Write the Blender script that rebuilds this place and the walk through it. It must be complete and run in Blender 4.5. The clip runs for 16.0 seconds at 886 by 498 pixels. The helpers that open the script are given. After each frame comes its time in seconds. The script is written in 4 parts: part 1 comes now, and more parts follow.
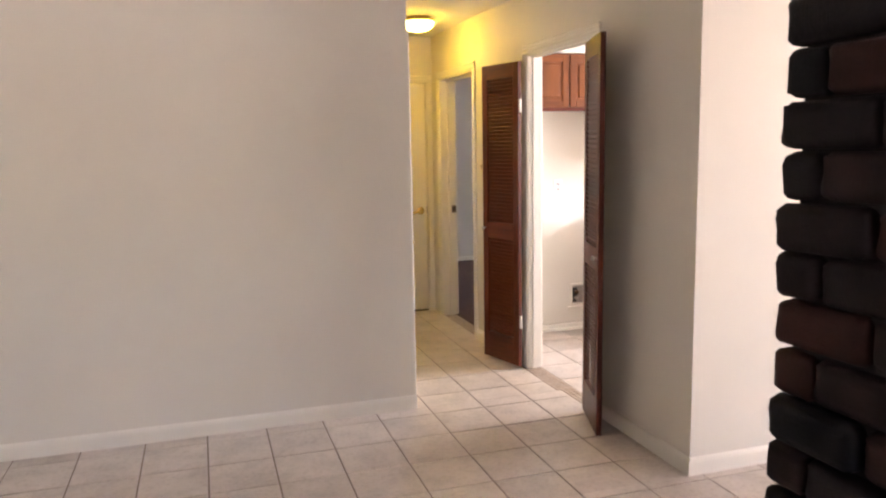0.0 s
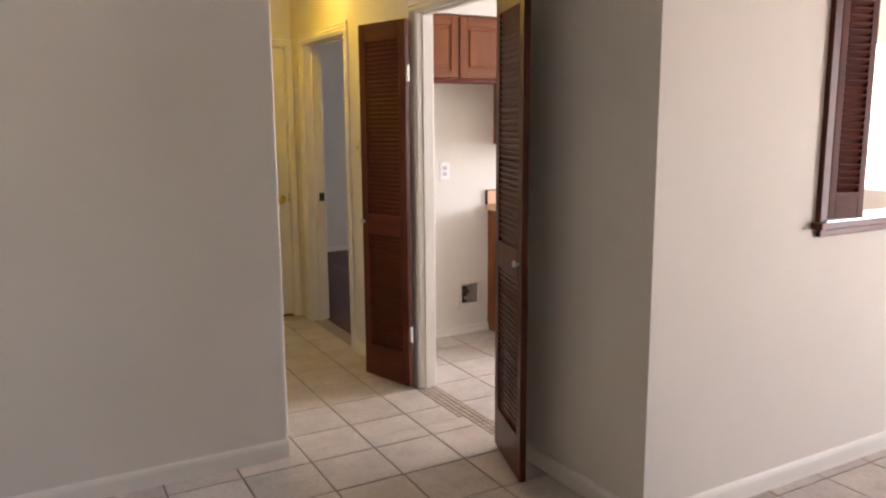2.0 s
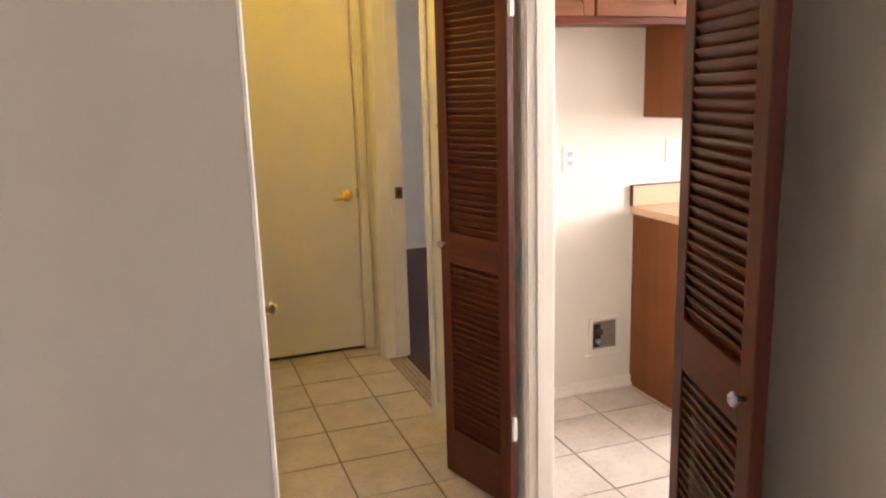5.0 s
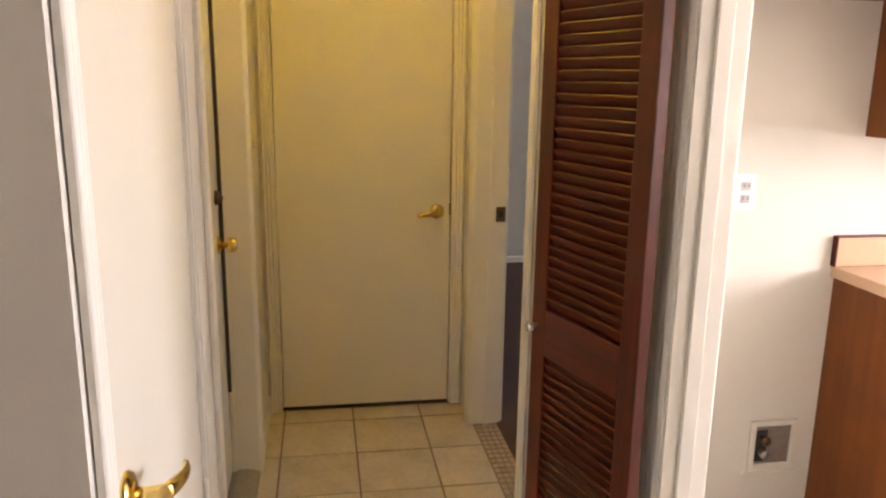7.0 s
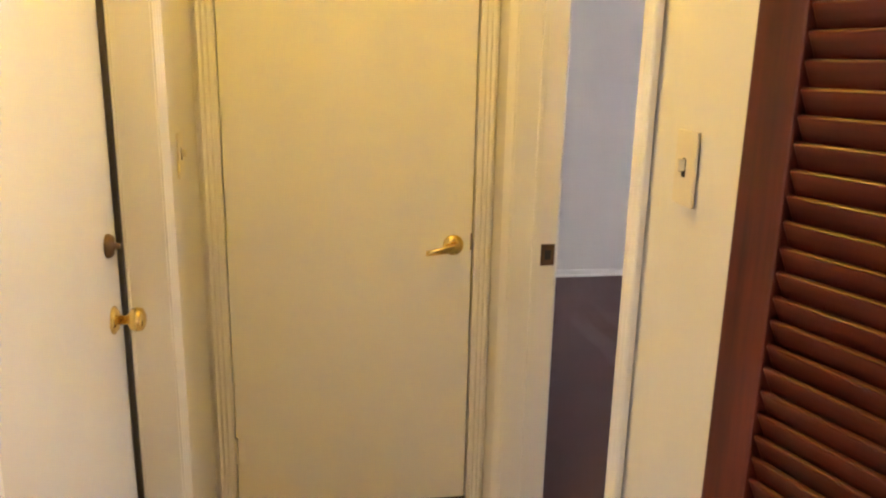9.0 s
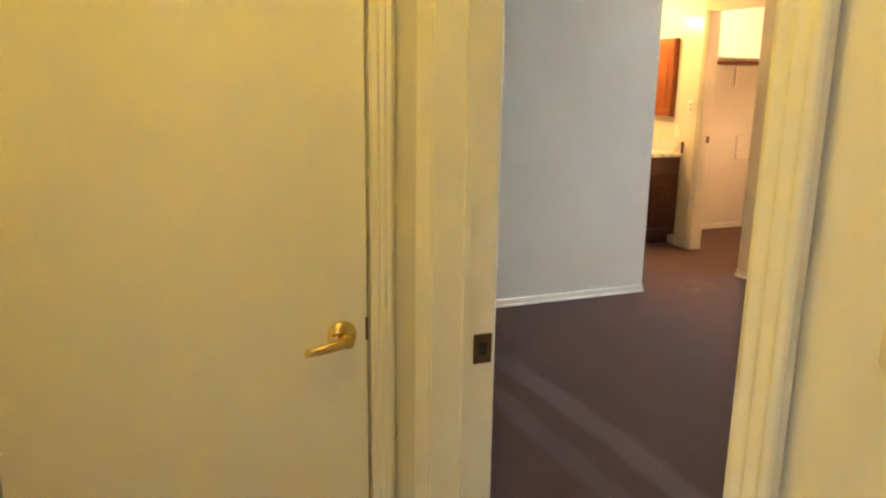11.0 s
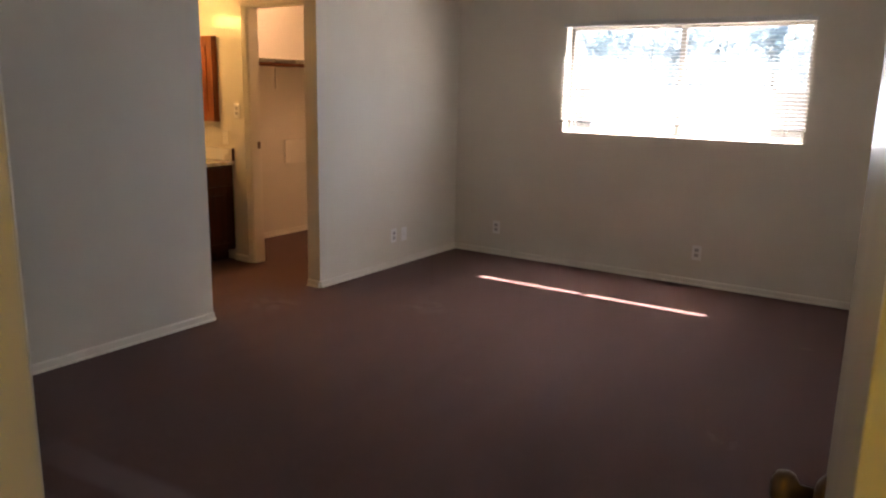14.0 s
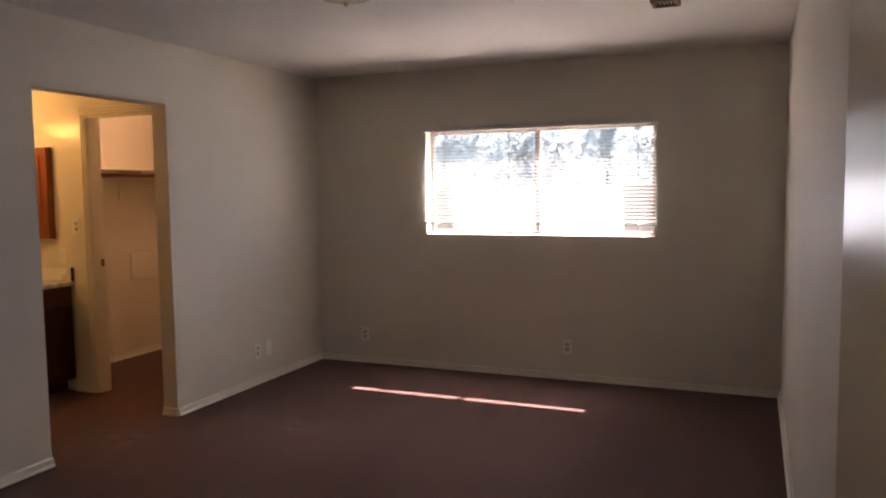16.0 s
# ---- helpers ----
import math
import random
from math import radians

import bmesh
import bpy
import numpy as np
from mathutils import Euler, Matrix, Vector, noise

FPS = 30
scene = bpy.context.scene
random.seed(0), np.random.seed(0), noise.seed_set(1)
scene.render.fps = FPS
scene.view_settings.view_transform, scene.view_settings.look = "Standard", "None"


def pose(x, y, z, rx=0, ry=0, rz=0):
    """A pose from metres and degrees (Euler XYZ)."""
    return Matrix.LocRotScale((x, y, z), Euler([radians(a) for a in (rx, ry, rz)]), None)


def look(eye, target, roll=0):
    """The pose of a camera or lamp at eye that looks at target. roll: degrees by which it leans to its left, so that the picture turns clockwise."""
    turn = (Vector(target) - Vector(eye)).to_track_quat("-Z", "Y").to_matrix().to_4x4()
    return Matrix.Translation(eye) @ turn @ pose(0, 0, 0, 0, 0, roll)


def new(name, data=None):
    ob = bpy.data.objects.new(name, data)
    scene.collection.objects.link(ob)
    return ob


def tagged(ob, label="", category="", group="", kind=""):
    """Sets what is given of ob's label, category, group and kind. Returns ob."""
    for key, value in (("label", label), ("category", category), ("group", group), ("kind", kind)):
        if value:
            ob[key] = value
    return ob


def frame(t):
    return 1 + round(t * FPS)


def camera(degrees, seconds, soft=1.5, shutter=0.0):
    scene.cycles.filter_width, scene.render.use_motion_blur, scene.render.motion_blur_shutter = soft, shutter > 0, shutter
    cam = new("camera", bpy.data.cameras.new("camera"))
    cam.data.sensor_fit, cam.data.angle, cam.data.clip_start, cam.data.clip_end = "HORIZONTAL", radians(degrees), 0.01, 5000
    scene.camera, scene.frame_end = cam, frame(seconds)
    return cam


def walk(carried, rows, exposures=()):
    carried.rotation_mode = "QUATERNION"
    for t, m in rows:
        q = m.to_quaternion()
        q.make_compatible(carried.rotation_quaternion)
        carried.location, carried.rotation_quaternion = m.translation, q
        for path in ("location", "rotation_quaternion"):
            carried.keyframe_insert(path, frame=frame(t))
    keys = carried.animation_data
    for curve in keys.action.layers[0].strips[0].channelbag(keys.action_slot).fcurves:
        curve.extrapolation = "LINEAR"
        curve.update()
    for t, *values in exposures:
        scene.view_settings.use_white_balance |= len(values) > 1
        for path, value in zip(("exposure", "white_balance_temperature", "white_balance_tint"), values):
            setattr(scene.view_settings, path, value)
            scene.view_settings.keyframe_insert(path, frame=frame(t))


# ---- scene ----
cam = camera(61.0, 16.0, 2.2)
PATH = [
    (0, (-1.101, -4.021, 1.501), (-0.498, -2.134, 1.227), -1.0),
    (0.5, (-1.066, -3.876, 1.486), (-0.352, -2.038, 1.15), 0.1),
    (1, (-0.997, -3.652, 1.471), (-0.234, -1.835, 1.128), 1.6),
    (1.5, (-0.957, -3.411, 1.472), (-0.132, -1.623, 1.119), 0.8),
    (2, (-0.924, -3.148, 1.477), (0.029, -1.42, 1.149), -0.4),
    (2.5, (-0.84, -2.873, 1.463), (0.072, -1.129, 1.103), -0.1),
    (3, (-0.708, -2.597, 1.455), (0.196, -0.864, 1.033), -0.6),
    (3.5, (-0.586, -2.307, 1.461), (0.335, -0.568, 1.1), -1.1),
    (4, (-0.449, -2.088, 1.472), (0.432, -0.331, 1.104), -1.5),
    (4.2, (-0.391, -2.022, 1.467), (0.439, -0.242, 1.09), -1.8),
    (6.3, (0.173, -1.135, 1.495), (0.630, 0.764, 1.066), 0.2),
    (6.5, (0.214, -1.037, 1.501), (0.632, 0.87, 1.066), 0.3),
    (7, (0.263, -0.812, 1.496), (0.577, 1.113, 1.054), 0.8),
    (7.5, (0.265, -0.525, 1.497), (0.561, 1.408, 1.08), 0.5),
    (8, (0.277, -0.29, 1.49), (0.593, 1.626, 1.009), 0.4),
    (8.5, (0.32, -0.051, 1.486), (0.594, 1.869, 0.998), -0.2),
    (8.7, (0.341, 0.045, 1.484), (0.622, 1.963, 0.994), 0.7),
    (10.8, (0.351, 0.806, 1.504), (1.041, 2.629, 1.057), -0.6),
    (11, (0.375, 0.887, 1.495), (1.103, 2.694, 1.040), 0.8),
    (11.5, (0.386, 1.063, 1.477), (1.369, 2.751, 1.048), 0.4),
    (12, (0.315, 1.174, 1.500), (1.490, 2.733, 1.073), 1.2),
    (12.5, (0.308, 1.223, 1.498), (1.630, 2.650, 1.036), 0.9),
    (13, (0.408, 1.304, 1.480), (1.851, 2.611, 1.020), 0.4),
    (13.5, (0.547, 1.403, 1.465), (2.113, 2.572, 1.040), 0.5),
    (14, (0.651, 1.454, 1.460), (2.279, 2.536, 1.038), 1.1),
    (14.5, (0.737, 1.553, 1.451), (2.470, 2.473, 1.062), 1.5),
    (15, (0.765, 1.617, 1.468), (2.550, 2.462, 1.155), 1.5),
    (15.5, (0.756, 1.628, 1.480), (2.575, 2.430, 1.263), -0.0),
    (16, (0.750, 1.636, 1.487), (2.592, 2.399, 1.326), -0.7),
]
EXPOSURES = [
    (0, 4.91, 6700, 28), (0.5, 4.86, 6700, 28), (1, 4.86, 6600, 27), (1.5, 4.81, 6600, 26), (2, 4.26, 6500, 26), (2.5, 4.52, 6500, 25), (3, 4.72, 6600, 24), (3.5, 4.72, 6700, 25), (4.2, 4.85, 7000, 27), (6.5, 4.64, 6900, 26), (7.5, 4.64, 7100, 27), (8.1, 4.68, 7900, 32), (8.5, 5.35, 6300, 31),
    (11, 5.05, 6750, 10), (12, 4.68, 6850, 14), (12.5, 4.33, 6800, 18), (13, 3.68, 6800, 18), (13.5, 3.43, 6800, 20), (14.5, 3.65, 6950, 23), (15.1, 3.65, 6950, 23), (15.5, 3.08, 7150, 28), (16, 3.00, 7350, 30)]
walk(cam, [(t, look(eye, target, roll)) for t, eye, target, roll in PATH], EXPOSURES)

# ---- world, sun and daylight through the openings, some added out of view ----
SUN_DIR = Vector((0.75, -0.27, 1.12)).normalized()
world = bpy.data.worlds.new("sky")
scene.world = world
world.use_nodes = True
wn = world.node_tree
sky = wn.nodes.new("ShaderNodeTexSky")
sky.sky_type = "NISHITA"
sky.sun_disc = False
sky.sun_elevation = math.asin(SUN_DIR.z)
sky.sun_rotation = math.atan2(SUN_DIR.x, SUN_DIR.y)
wn.links.new(sky.outputs[0], wn.nodes["Background"].inputs[0])
wn.nodes["Background"].inputs[1].default_value = 0.05

sun_data = bpy.data.lights.new("sun", "SUN")
sun_data.energy, sun_data.angle, sun_data.color = 5.0, radians(0.5), (1.0, 0.97, 0.93)
sun = new("sun", sun_data)
sun.matrix_world = look((20 * SUN_DIR.x, 20 * SUN_DIR.y, 20 * SUN_DIR.z), (0, 0, 0))


def window_light(name, eye, target, w, h, power, color):
    data = bpy.data.lights.new(name, "AREA")
    data.shape, data.size, data.size_y, data.energy, data.color = "RECTANGLE", w, h, power, color
    ob = new(name, data)
    ob.matrix_world = look(eye, target)
    return ob


# fill lamps for living room and kitchen, set in added openings never in view
window_light("patio_fill", (4.46, -3.6, 1.15), (0, -3.6, 1.0), 2.3, 2.0, 1.9, (0.90, 0.96, 1.0))
window_light("kitchen_fill", (4.36, -0.1, 1.5), (0, 0.2, 1.2), 1.3, 1.0, 5.6, (0.84, 0.93, 1.0))

bedroom_sky = window_light("bedroom_sky", (6.66, 3.2, 1.31), (0, 4.9, 1.20), 1.80, 0.36, 1.0, (0.62, 0.82, 1.0))
bedroom_sky.data.spread = radians(150)

HALL_LAMP, VANITY_LAMP, CLOSET_LAMP = 1.84, 4.6, 7.6

# ---- materials ----


def node_mat(name):
    m = bpy.data.materials.new(name)
    m.use_nodes = True
    return m, m.node_tree.nodes, m.node_tree.links, m.node_tree.nodes["Principled BSDF"]


def coords(nodes, links, scale):
    tc = nodes.new("ShaderNodeTexCoord")
    mp = nodes.new("ShaderNodeMapping")
    mp.inputs["Scale"].default_value = scale
    links.new(tc.outputs["Object"], mp.inputs[0])
    return mp.outputs[0]


def noise_tex(nodes, links, vec, scale, detail=4, rough=0.55):
    n = nodes.new("ShaderNodeTexNoise")
    n.inputs["Scale"].default_value, n.inputs["Detail"].default_value, n.inputs["Roughness"].default_value = scale, detail, rough
    links.new(vec, n.inputs["Vector"])
    return n.outputs["Fac"]


def ramp(nodes, links, fac, stops):
    r = nodes.new("ShaderNodeValToRGB")
    els = r.color_ramp.elements
    while len(els) < len(stops):
        els.new(0.5)
    for e, (p, c) in zip(els, stops):
        e.position, e.color = p, (*c, 1)
    links.new(fac, r.inputs[0])
    return r.outputs[0]


def mix(nodes, links, kind, fac, a, b):
    m = nodes.new("ShaderNodeMix")
    m.data_type, m.blend_type = "RGBA", kind
    for sock, v in ((m.inputs[0], fac), (m.inputs[6], a), (m.inputs[7], b)):
        if isinstance(v, (int, float)):
            sock.default_value = v
        elif isinstance(v, tuple):
            sock.default_value = (*v, 1)
        else:
            links.new(v, sock)
    return m.outputs[2]


def bump(nodes, links, bsdf, height, strength, dist):
    b = nodes.new("ShaderNodeBump")
    b.inputs["Strength"].default_value, b.inputs["Distance"].default_value = strength, dist
    links.new(height, b.inputs["Height"])
    links.new(b.outputs[0], bsdf.inputs["Normal"])


def scaled(c, k):
    return tuple(min(1, v * k) for v in c)


def painted(name, color, rough=0.6, blotch=0.05, grain=0.15, gscale=90, dist=0.002, stain=None):
    """Brushed or rolled paint: slow blotches, roller grain, faint scuffs."""
    m, n, l, b = node_mat(name)
    v = coords(n, l, (1, 1, 1))
    slow, fine = noise_tex(n, l, v, 1.7, 3), noise_tex(n, l, v, gscale, 3)
    col = ramp(n, l, slow, [(0.3, scaled(color, 1 - blotch)), (0.7, scaled(color, 1 + blotch))])
    if stain:
        spots = noise_tex(n, l, v, 6.5, 5, 0.7)
        mask = ramp(n, l, spots, [(0.55, (0, 0, 0)), (0.85, (0.2, 0.2, 0.2))])
        col = mix(n, l, "MIX", mask, col, stain)
    l.new(col, b.inputs["Base Color"])
    rr = ramp(n, l, noise_tex(n, l, v, 3, 4), [(0.1, (rough - 0.03,) * 3), (0.9, (rough + 0.03,) * 3)])
    l.new(rr, b.inputs["Roughness"])
    bump(n, l, b, fine, grain, dist)
    return m


def wood(name, dark, light, along, rough=0.4, coat=0.0, scale=1.0, pores=0.8):
    """Stained wood with the grain along the given axis (0, 1, 2) of the thing."""
    m, n, l, b = node_mat(name)
    s = [26 * scale] * 3
    s[along] = 1.6 * scale
    v = coords(n, l, tuple(s))
    g1, g2 = noise_tex(n, l, v, 1.0, 6, 0.65), noise_tex(n, l, v, 4.2, 4, 0.6)
    col = ramp(n, l, g1, [(0.28, dark), (0.5, tuple((p + q) / 2 for p, q in zip(dark, light))), (0.75, light)])
    fine = ramp(n, l, g2, [(0.35, (0.72, 0.72, 0.72)), (0.6, (1, 1, 1))])
    col = mix(n, l, "MULTIPLY", pores, col, fine)
    blotch = noise_tex(n, l, coords(n, l, (1, 1, 1)), 5.0, 4, 0.6)
    col = mix(n, l, "MULTIPLY", 0.8, col, ramp(n, l, blotch, [(0.3, (0.74, 0.70, 0.66)), (0.65, (1, 1, 1))]))
    oi = n.new("ShaderNodeObjectInfo")
    tone = ramp(n, l, oi.outputs["Random"], [(0.0, (0.86, 0.86, 0.86)), (1.0, (1.0, 1.0, 1.0))])
    l.new(mix(n, l, "MULTIPLY", 1.0, col, tone), b.inputs["Base Color"])
    b.inputs["Roughness"].default_value = rough
    b.inputs["Coat Weight"].default_value = coat
    b.inputs["Specular IOR Level"].default_value = 0.32
    b.inputs["Coat Roughness"].default_value = 0.25
    bump(n, l, b, g2, 0.25, 0.001)
    return m


def metal(name, color, rough):
    m, n, l, b = node_mat(name)
    v = coords(n, l, (1, 1, 1))
    l.new(ramp(n, l, noise_tex(n, l, v, 60, 3), [(0.3, scaled(color, 0.8)), (0.7, color)]), b.inputs["Base Color"])
    b.inputs["Metallic"].default_value = 1
    l.new(ramp(n, l, noise_tex(n, l, v, 120, 2), [(0.3, (rough * 0.7,) * 3), (0.7, (rough * 1.4,) * 3)]), b.inputs["Roughness"])
    return m


def plain(name, color, rough=0.5):
    return painted(name, color, rough, 0.04, 0.04, 200, 0.001)


def glow(name, color, strength):
    m, n, l, b = node_mat(name)
    b.inputs["Base Color"].default_value = (*scaled(color, 0.9), 1)
    b.inputs["Emission Color"].default_value = (*color, 1)
    b.inputs["Emission Strength"].default_value = strength
    return m


def tile_mat(name, color):
    m, n, l, b = node_mat(name)
    tc = n.new("ShaderNodeTexCoord")
    oi = n.new("ShaderNodeObjectInfo")
    geo = n.new("ShaderNodeNewGeometry")
    add = n.new("ShaderNodeVectorMath")
    add.operation = "MULTIPLY_ADD"
    add.inputs[1].default_value = (1, 1, 1)
    l.new(tc.outputs["Object"], add.inputs[0])
    sh = n.new("ShaderNodeVectorMath")
    sh.operation = "SCALE"
    sh.inputs[0].default_value = (37, 53, 11)
    l.new(oi.outputs["Random"], sh.inputs["Scale"])
    l.new(sh.outputs[0], add.inputs[2])
    v = add.outputs[0]
    cloud, speck = noise_tex(n, l, v, 6, 5, 0.6), noise_tex(n, l, v, 45, 4, 0.7)
    col = ramp(n, l, cloud, [(0.3, scaled(color, 0.84)), (0.5, color), (0.72, scaled(color, 1.12))])
    col = mix(n, l, "MULTIPLY", 0.6, col, ramp(n, l, speck, [(0.33, (0.78, 0.74, 0.7)), (0.52, (1, 1, 1))]))
    tone = ramp(n, l, oi.outputs["Random"], [(0, (0.9, 0.89, 0.88)), (1, (1.0, 1.0, 1.0))])
    col = mix(n, l, "MULTIPLY", 1.0, col, tone)
    isl = ramp(n, l, geo.outputs["Random Per Island"], [(0, (0.93, 0.92, 0.91)), (1, (1, 1, 1))])
    col = mix(n, l, "MULTIPLY", 1.0, col, isl)
    l.new(col, b.inputs["Base Color"])
    l.new(ramp(n, l, speck, [(0.3, (0.42,) * 3), (0.7, (0.26,) * 3)]), b.inputs["Roughness"])
    bump(n, l, b, cloud, 0.12, 0.004)
    return m


def carpet_mat(name, color):
    m, n, l, b = node_mat(name)
    v = coords(n, l, (1, 1, 1))
    tuft, mid, slow = noise_tex(n, l, v, 260, 3, 0.7), noise_tex(n, l, v, 28, 4), noise_tex(n, l, v, 1.3, 4)
    col = ramp(n, l, tuft, [(0.3, scaled(color, 0.62)), (0.7, scaled(color, 1.35))])
    col = mix(n, l, "MULTIPLY", 0.7, col, ramp(n, l, mid, [(0.3, (0.8, 0.8, 0.8)), (0.7, (1.0, 1.0, 1.0))]))
    vac = coords(n, l, (0.35, 2.3, 1))
    nap = ramp(n, l, noise_tex(n, l, vac, 1.6, 2), [(0.42, (0.86, 0.85, 0.86)), (0.58, (1.0, 1.0, 1.0))])
    col = mix(n, l, "MULTIPLY", 0.8, col, nap)
    spots = ramp(n, l, noise_tex(n, l, v, 3.1, 5, 0.7), [(0.66, (0, 0, 0)), (0.8, (0.35, 0.35, 0.35))])
    col = mix(n, l, "MIX", spots, col, (0.36, 0.26, 0.23))
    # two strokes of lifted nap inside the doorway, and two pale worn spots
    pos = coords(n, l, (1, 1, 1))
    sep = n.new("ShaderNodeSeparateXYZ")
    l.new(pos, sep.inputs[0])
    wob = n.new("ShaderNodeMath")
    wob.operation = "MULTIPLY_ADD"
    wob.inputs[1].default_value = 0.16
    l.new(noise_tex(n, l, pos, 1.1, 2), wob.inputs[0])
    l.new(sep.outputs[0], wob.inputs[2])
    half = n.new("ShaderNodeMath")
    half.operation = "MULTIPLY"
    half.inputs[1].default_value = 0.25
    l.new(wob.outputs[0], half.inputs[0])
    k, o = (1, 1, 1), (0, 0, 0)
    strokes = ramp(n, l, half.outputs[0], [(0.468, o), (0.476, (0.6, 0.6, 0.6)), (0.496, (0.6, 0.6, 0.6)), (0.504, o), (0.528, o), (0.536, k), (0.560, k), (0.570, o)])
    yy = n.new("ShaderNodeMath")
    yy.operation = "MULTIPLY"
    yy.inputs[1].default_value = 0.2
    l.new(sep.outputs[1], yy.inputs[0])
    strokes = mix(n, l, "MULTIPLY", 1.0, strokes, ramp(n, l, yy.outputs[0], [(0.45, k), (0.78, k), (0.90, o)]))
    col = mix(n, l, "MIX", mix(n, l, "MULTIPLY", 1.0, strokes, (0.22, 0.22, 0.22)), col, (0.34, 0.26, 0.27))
    for cx, cy, r in ((4.64, 4.24, 0.22), (4.08, 5.12, 0.26)):
        dist = n.new("ShaderNodeVectorMath")
        dist.operation = "DISTANCE"
        dist.inputs[1].default_value = (cx, cy, 0)
        l.new(pos, dist.inputs[0])
        spot = ramp(n, l, dist.outputs["Value"], [(r * 0.3, (0.5, 0.5, 0.5)), (r, o)])
        spot = mix(n, l, "MULTIPLY", 1.0, spot, ramp(n, l, noise_tex(n, l, pos, 14, 4, 0.7), [(0.45, o), (0.65, (0.45, 0.45, 0.45))]))
        col = mix(n, l, "MIX", spot, col, (0.30, 0.25, 0.24))
    l.new(col, b.inputs["Base Color"])
    b.inputs["Roughness"].default_value = 0.95
    b.inputs["Sheen Weight"].default_value = 0.08
    bump(n, l, b, tuft, 0.7, 0.006)
    return m


def marble_mat(name):
    m, n, l, b = node_mat(name)
    v = coords(n, l, (1, 1, 1))
    w = n.new("ShaderNodeTexWave")
    w.inputs["Scale"].default_value, w.inputs["Distortion"].default_value, w.inputs["Detail"].default_value = 3.0, 9.0, 4.0
    l.new(v, w.inputs["Vector"])
    l.new(ramp(n, l, w.outputs["Fac"], [(0.2, (0.62, 0.58, 0.55)), (0.6, (0.82, 0.80, 0.77))]), b.inputs["Base Color"])
    b.inputs["Roughness"].default_value = 0.2
    return m


def brick_mat(name):
    m, n, l, b = node_mat(name)
    v = coords(n, l, (1, 1, 1))
    oi = n.new("ShaderNodeObjectInfo")
    # very dark reds and near-blacks per brick, mottled by noise
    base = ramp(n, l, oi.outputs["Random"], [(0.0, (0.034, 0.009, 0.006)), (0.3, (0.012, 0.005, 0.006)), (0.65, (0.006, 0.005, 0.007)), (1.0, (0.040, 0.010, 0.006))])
    mottle = ramp(n, l, noise_tex(n, l, v, 14, 5, 0.7), [(0.3, (0.45, 0.42, 0.42)), (0.65, (1, 1, 1))])
    l.new(mix(n, l, "MULTIPLY", 0.8, base, mottle), b.inputs["Base Color"])
    b.inputs["Roughness"].default_value = 0.7
    b.inputs["Specular IOR Level"].default_value = 0.2
    bump(n, l, b, noise_tex(n, l, v, 70, 5, 0.7), 0.5, 0.004)
    return m


WALL = painted("wall_paint", (0.72, 0.675, 0.585), 0.62, 0.03, 0.18, 55, 0.003)
CEIL = painted("ceiling_paint", (0.78, 0.76, 0.72), 0.8, 0.03, 0.6, 70, 0.004)
TRIM = painted("trim_paint", (0.77, 0.73, 0.645), 0.42, 0.03, 0.04, 60, 0.001)
DOOR = painted("door_paint", (0.79, 0.75, 0.66), 0.23, 0.03, 0.12, 40, 0.001)
LOUVER_V = wood("louver_wood_upright", (0.062, 0.0095, 0.0035), (0.165, 0.027, 0.009), 2, 0.36, 0.0)
LOUVER_H = wood("louver_wood_level", (0.062, 0.0095, 0.0035), (0.17, 0.028, 0.010), 0, 0.34, 0.0)
OAK_V = wood("oak_upright", (0.155, 0.040, 0.006), (0.275, 0.080, 0.012), 2, 0.5, 0.05, 0.4, 0.3)
OAK_H = wood("oak_level", (0.155, 0.040, 0.006), (0.27, 0.078, 0.012), 0, 0.5, 0.05)
DARK_OAK = wood("dark_vanity_wood", (0.040, 0.007, 0.003), (0.105, 0.020, 0.008), 2, 0.4, 0.0)
CAB_WOOD = wood("wall_cabinet_wood", (0.26, 0.07, 0.022), (0.42, 0.13, 0.045), 2, 0.4, 0.2, 0.7, 0.4)
LAMINATE = painted("laminate", (0.64, 0.41, 0.25), 0.35, 0.06, 0.05, 150, 0.001)
TILE = tile_mat("ceramic_tile", (0.65, 0.575, 0.50))
MOSAIC = tile_mat("mosaic_tile", (0.50, 0.40, 0.31))
GROUT = painted("grout", (0.24, 0.18, 0.14), 0.9, 0.25, 0.6, 120, 0.002)
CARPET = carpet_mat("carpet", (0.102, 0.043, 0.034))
BRASS = metal("polished_brass", (0.85, 0.62, 0.22), 0.16)
BRONZE = metal("aged_bronze", (0.16, 0.10, 0.06), 0.4)
STEEL = metal("steel", (0.6, 0.6, 0.6), 0.3)
ALU = metal("dull_aluminium", (0.45, 0.42, 0.38), 0.5)
PLASTIC = plain("white_plastic", (0.86, 0.85, 0.82), 0.35)
SOCKET = plain("grey_socket_plastic", (0.50, 0.48, 0.46), 0.4)
IVORY = plain("ivory_plastic", (0.70, 0.62, 0.45), 0.35)
DARK = plain("dark_slot", (0.02, 0.018, 0.016), 0.7)
RUBBER = plain("weatherstrip_and_gap_dark", (0.035, 0.025, 0.02), 0.7)
BRICK = brick_mat("old_brick")
MORTAR = painted("dark_mortar", (0.02, 0.016, 0.015), 0.95, 0.2, 0.7, 90, 0.004)
MARBLE = marble_mat("cultured_marble")
SLAT = painted("blind_slat_enamel", (0.66, 0.66, 0.65), 0.45, 0.02, 0.05, 60, 0.001)
CORD = plain("cord", (0.25, 0.22, 0.18), 0.8)
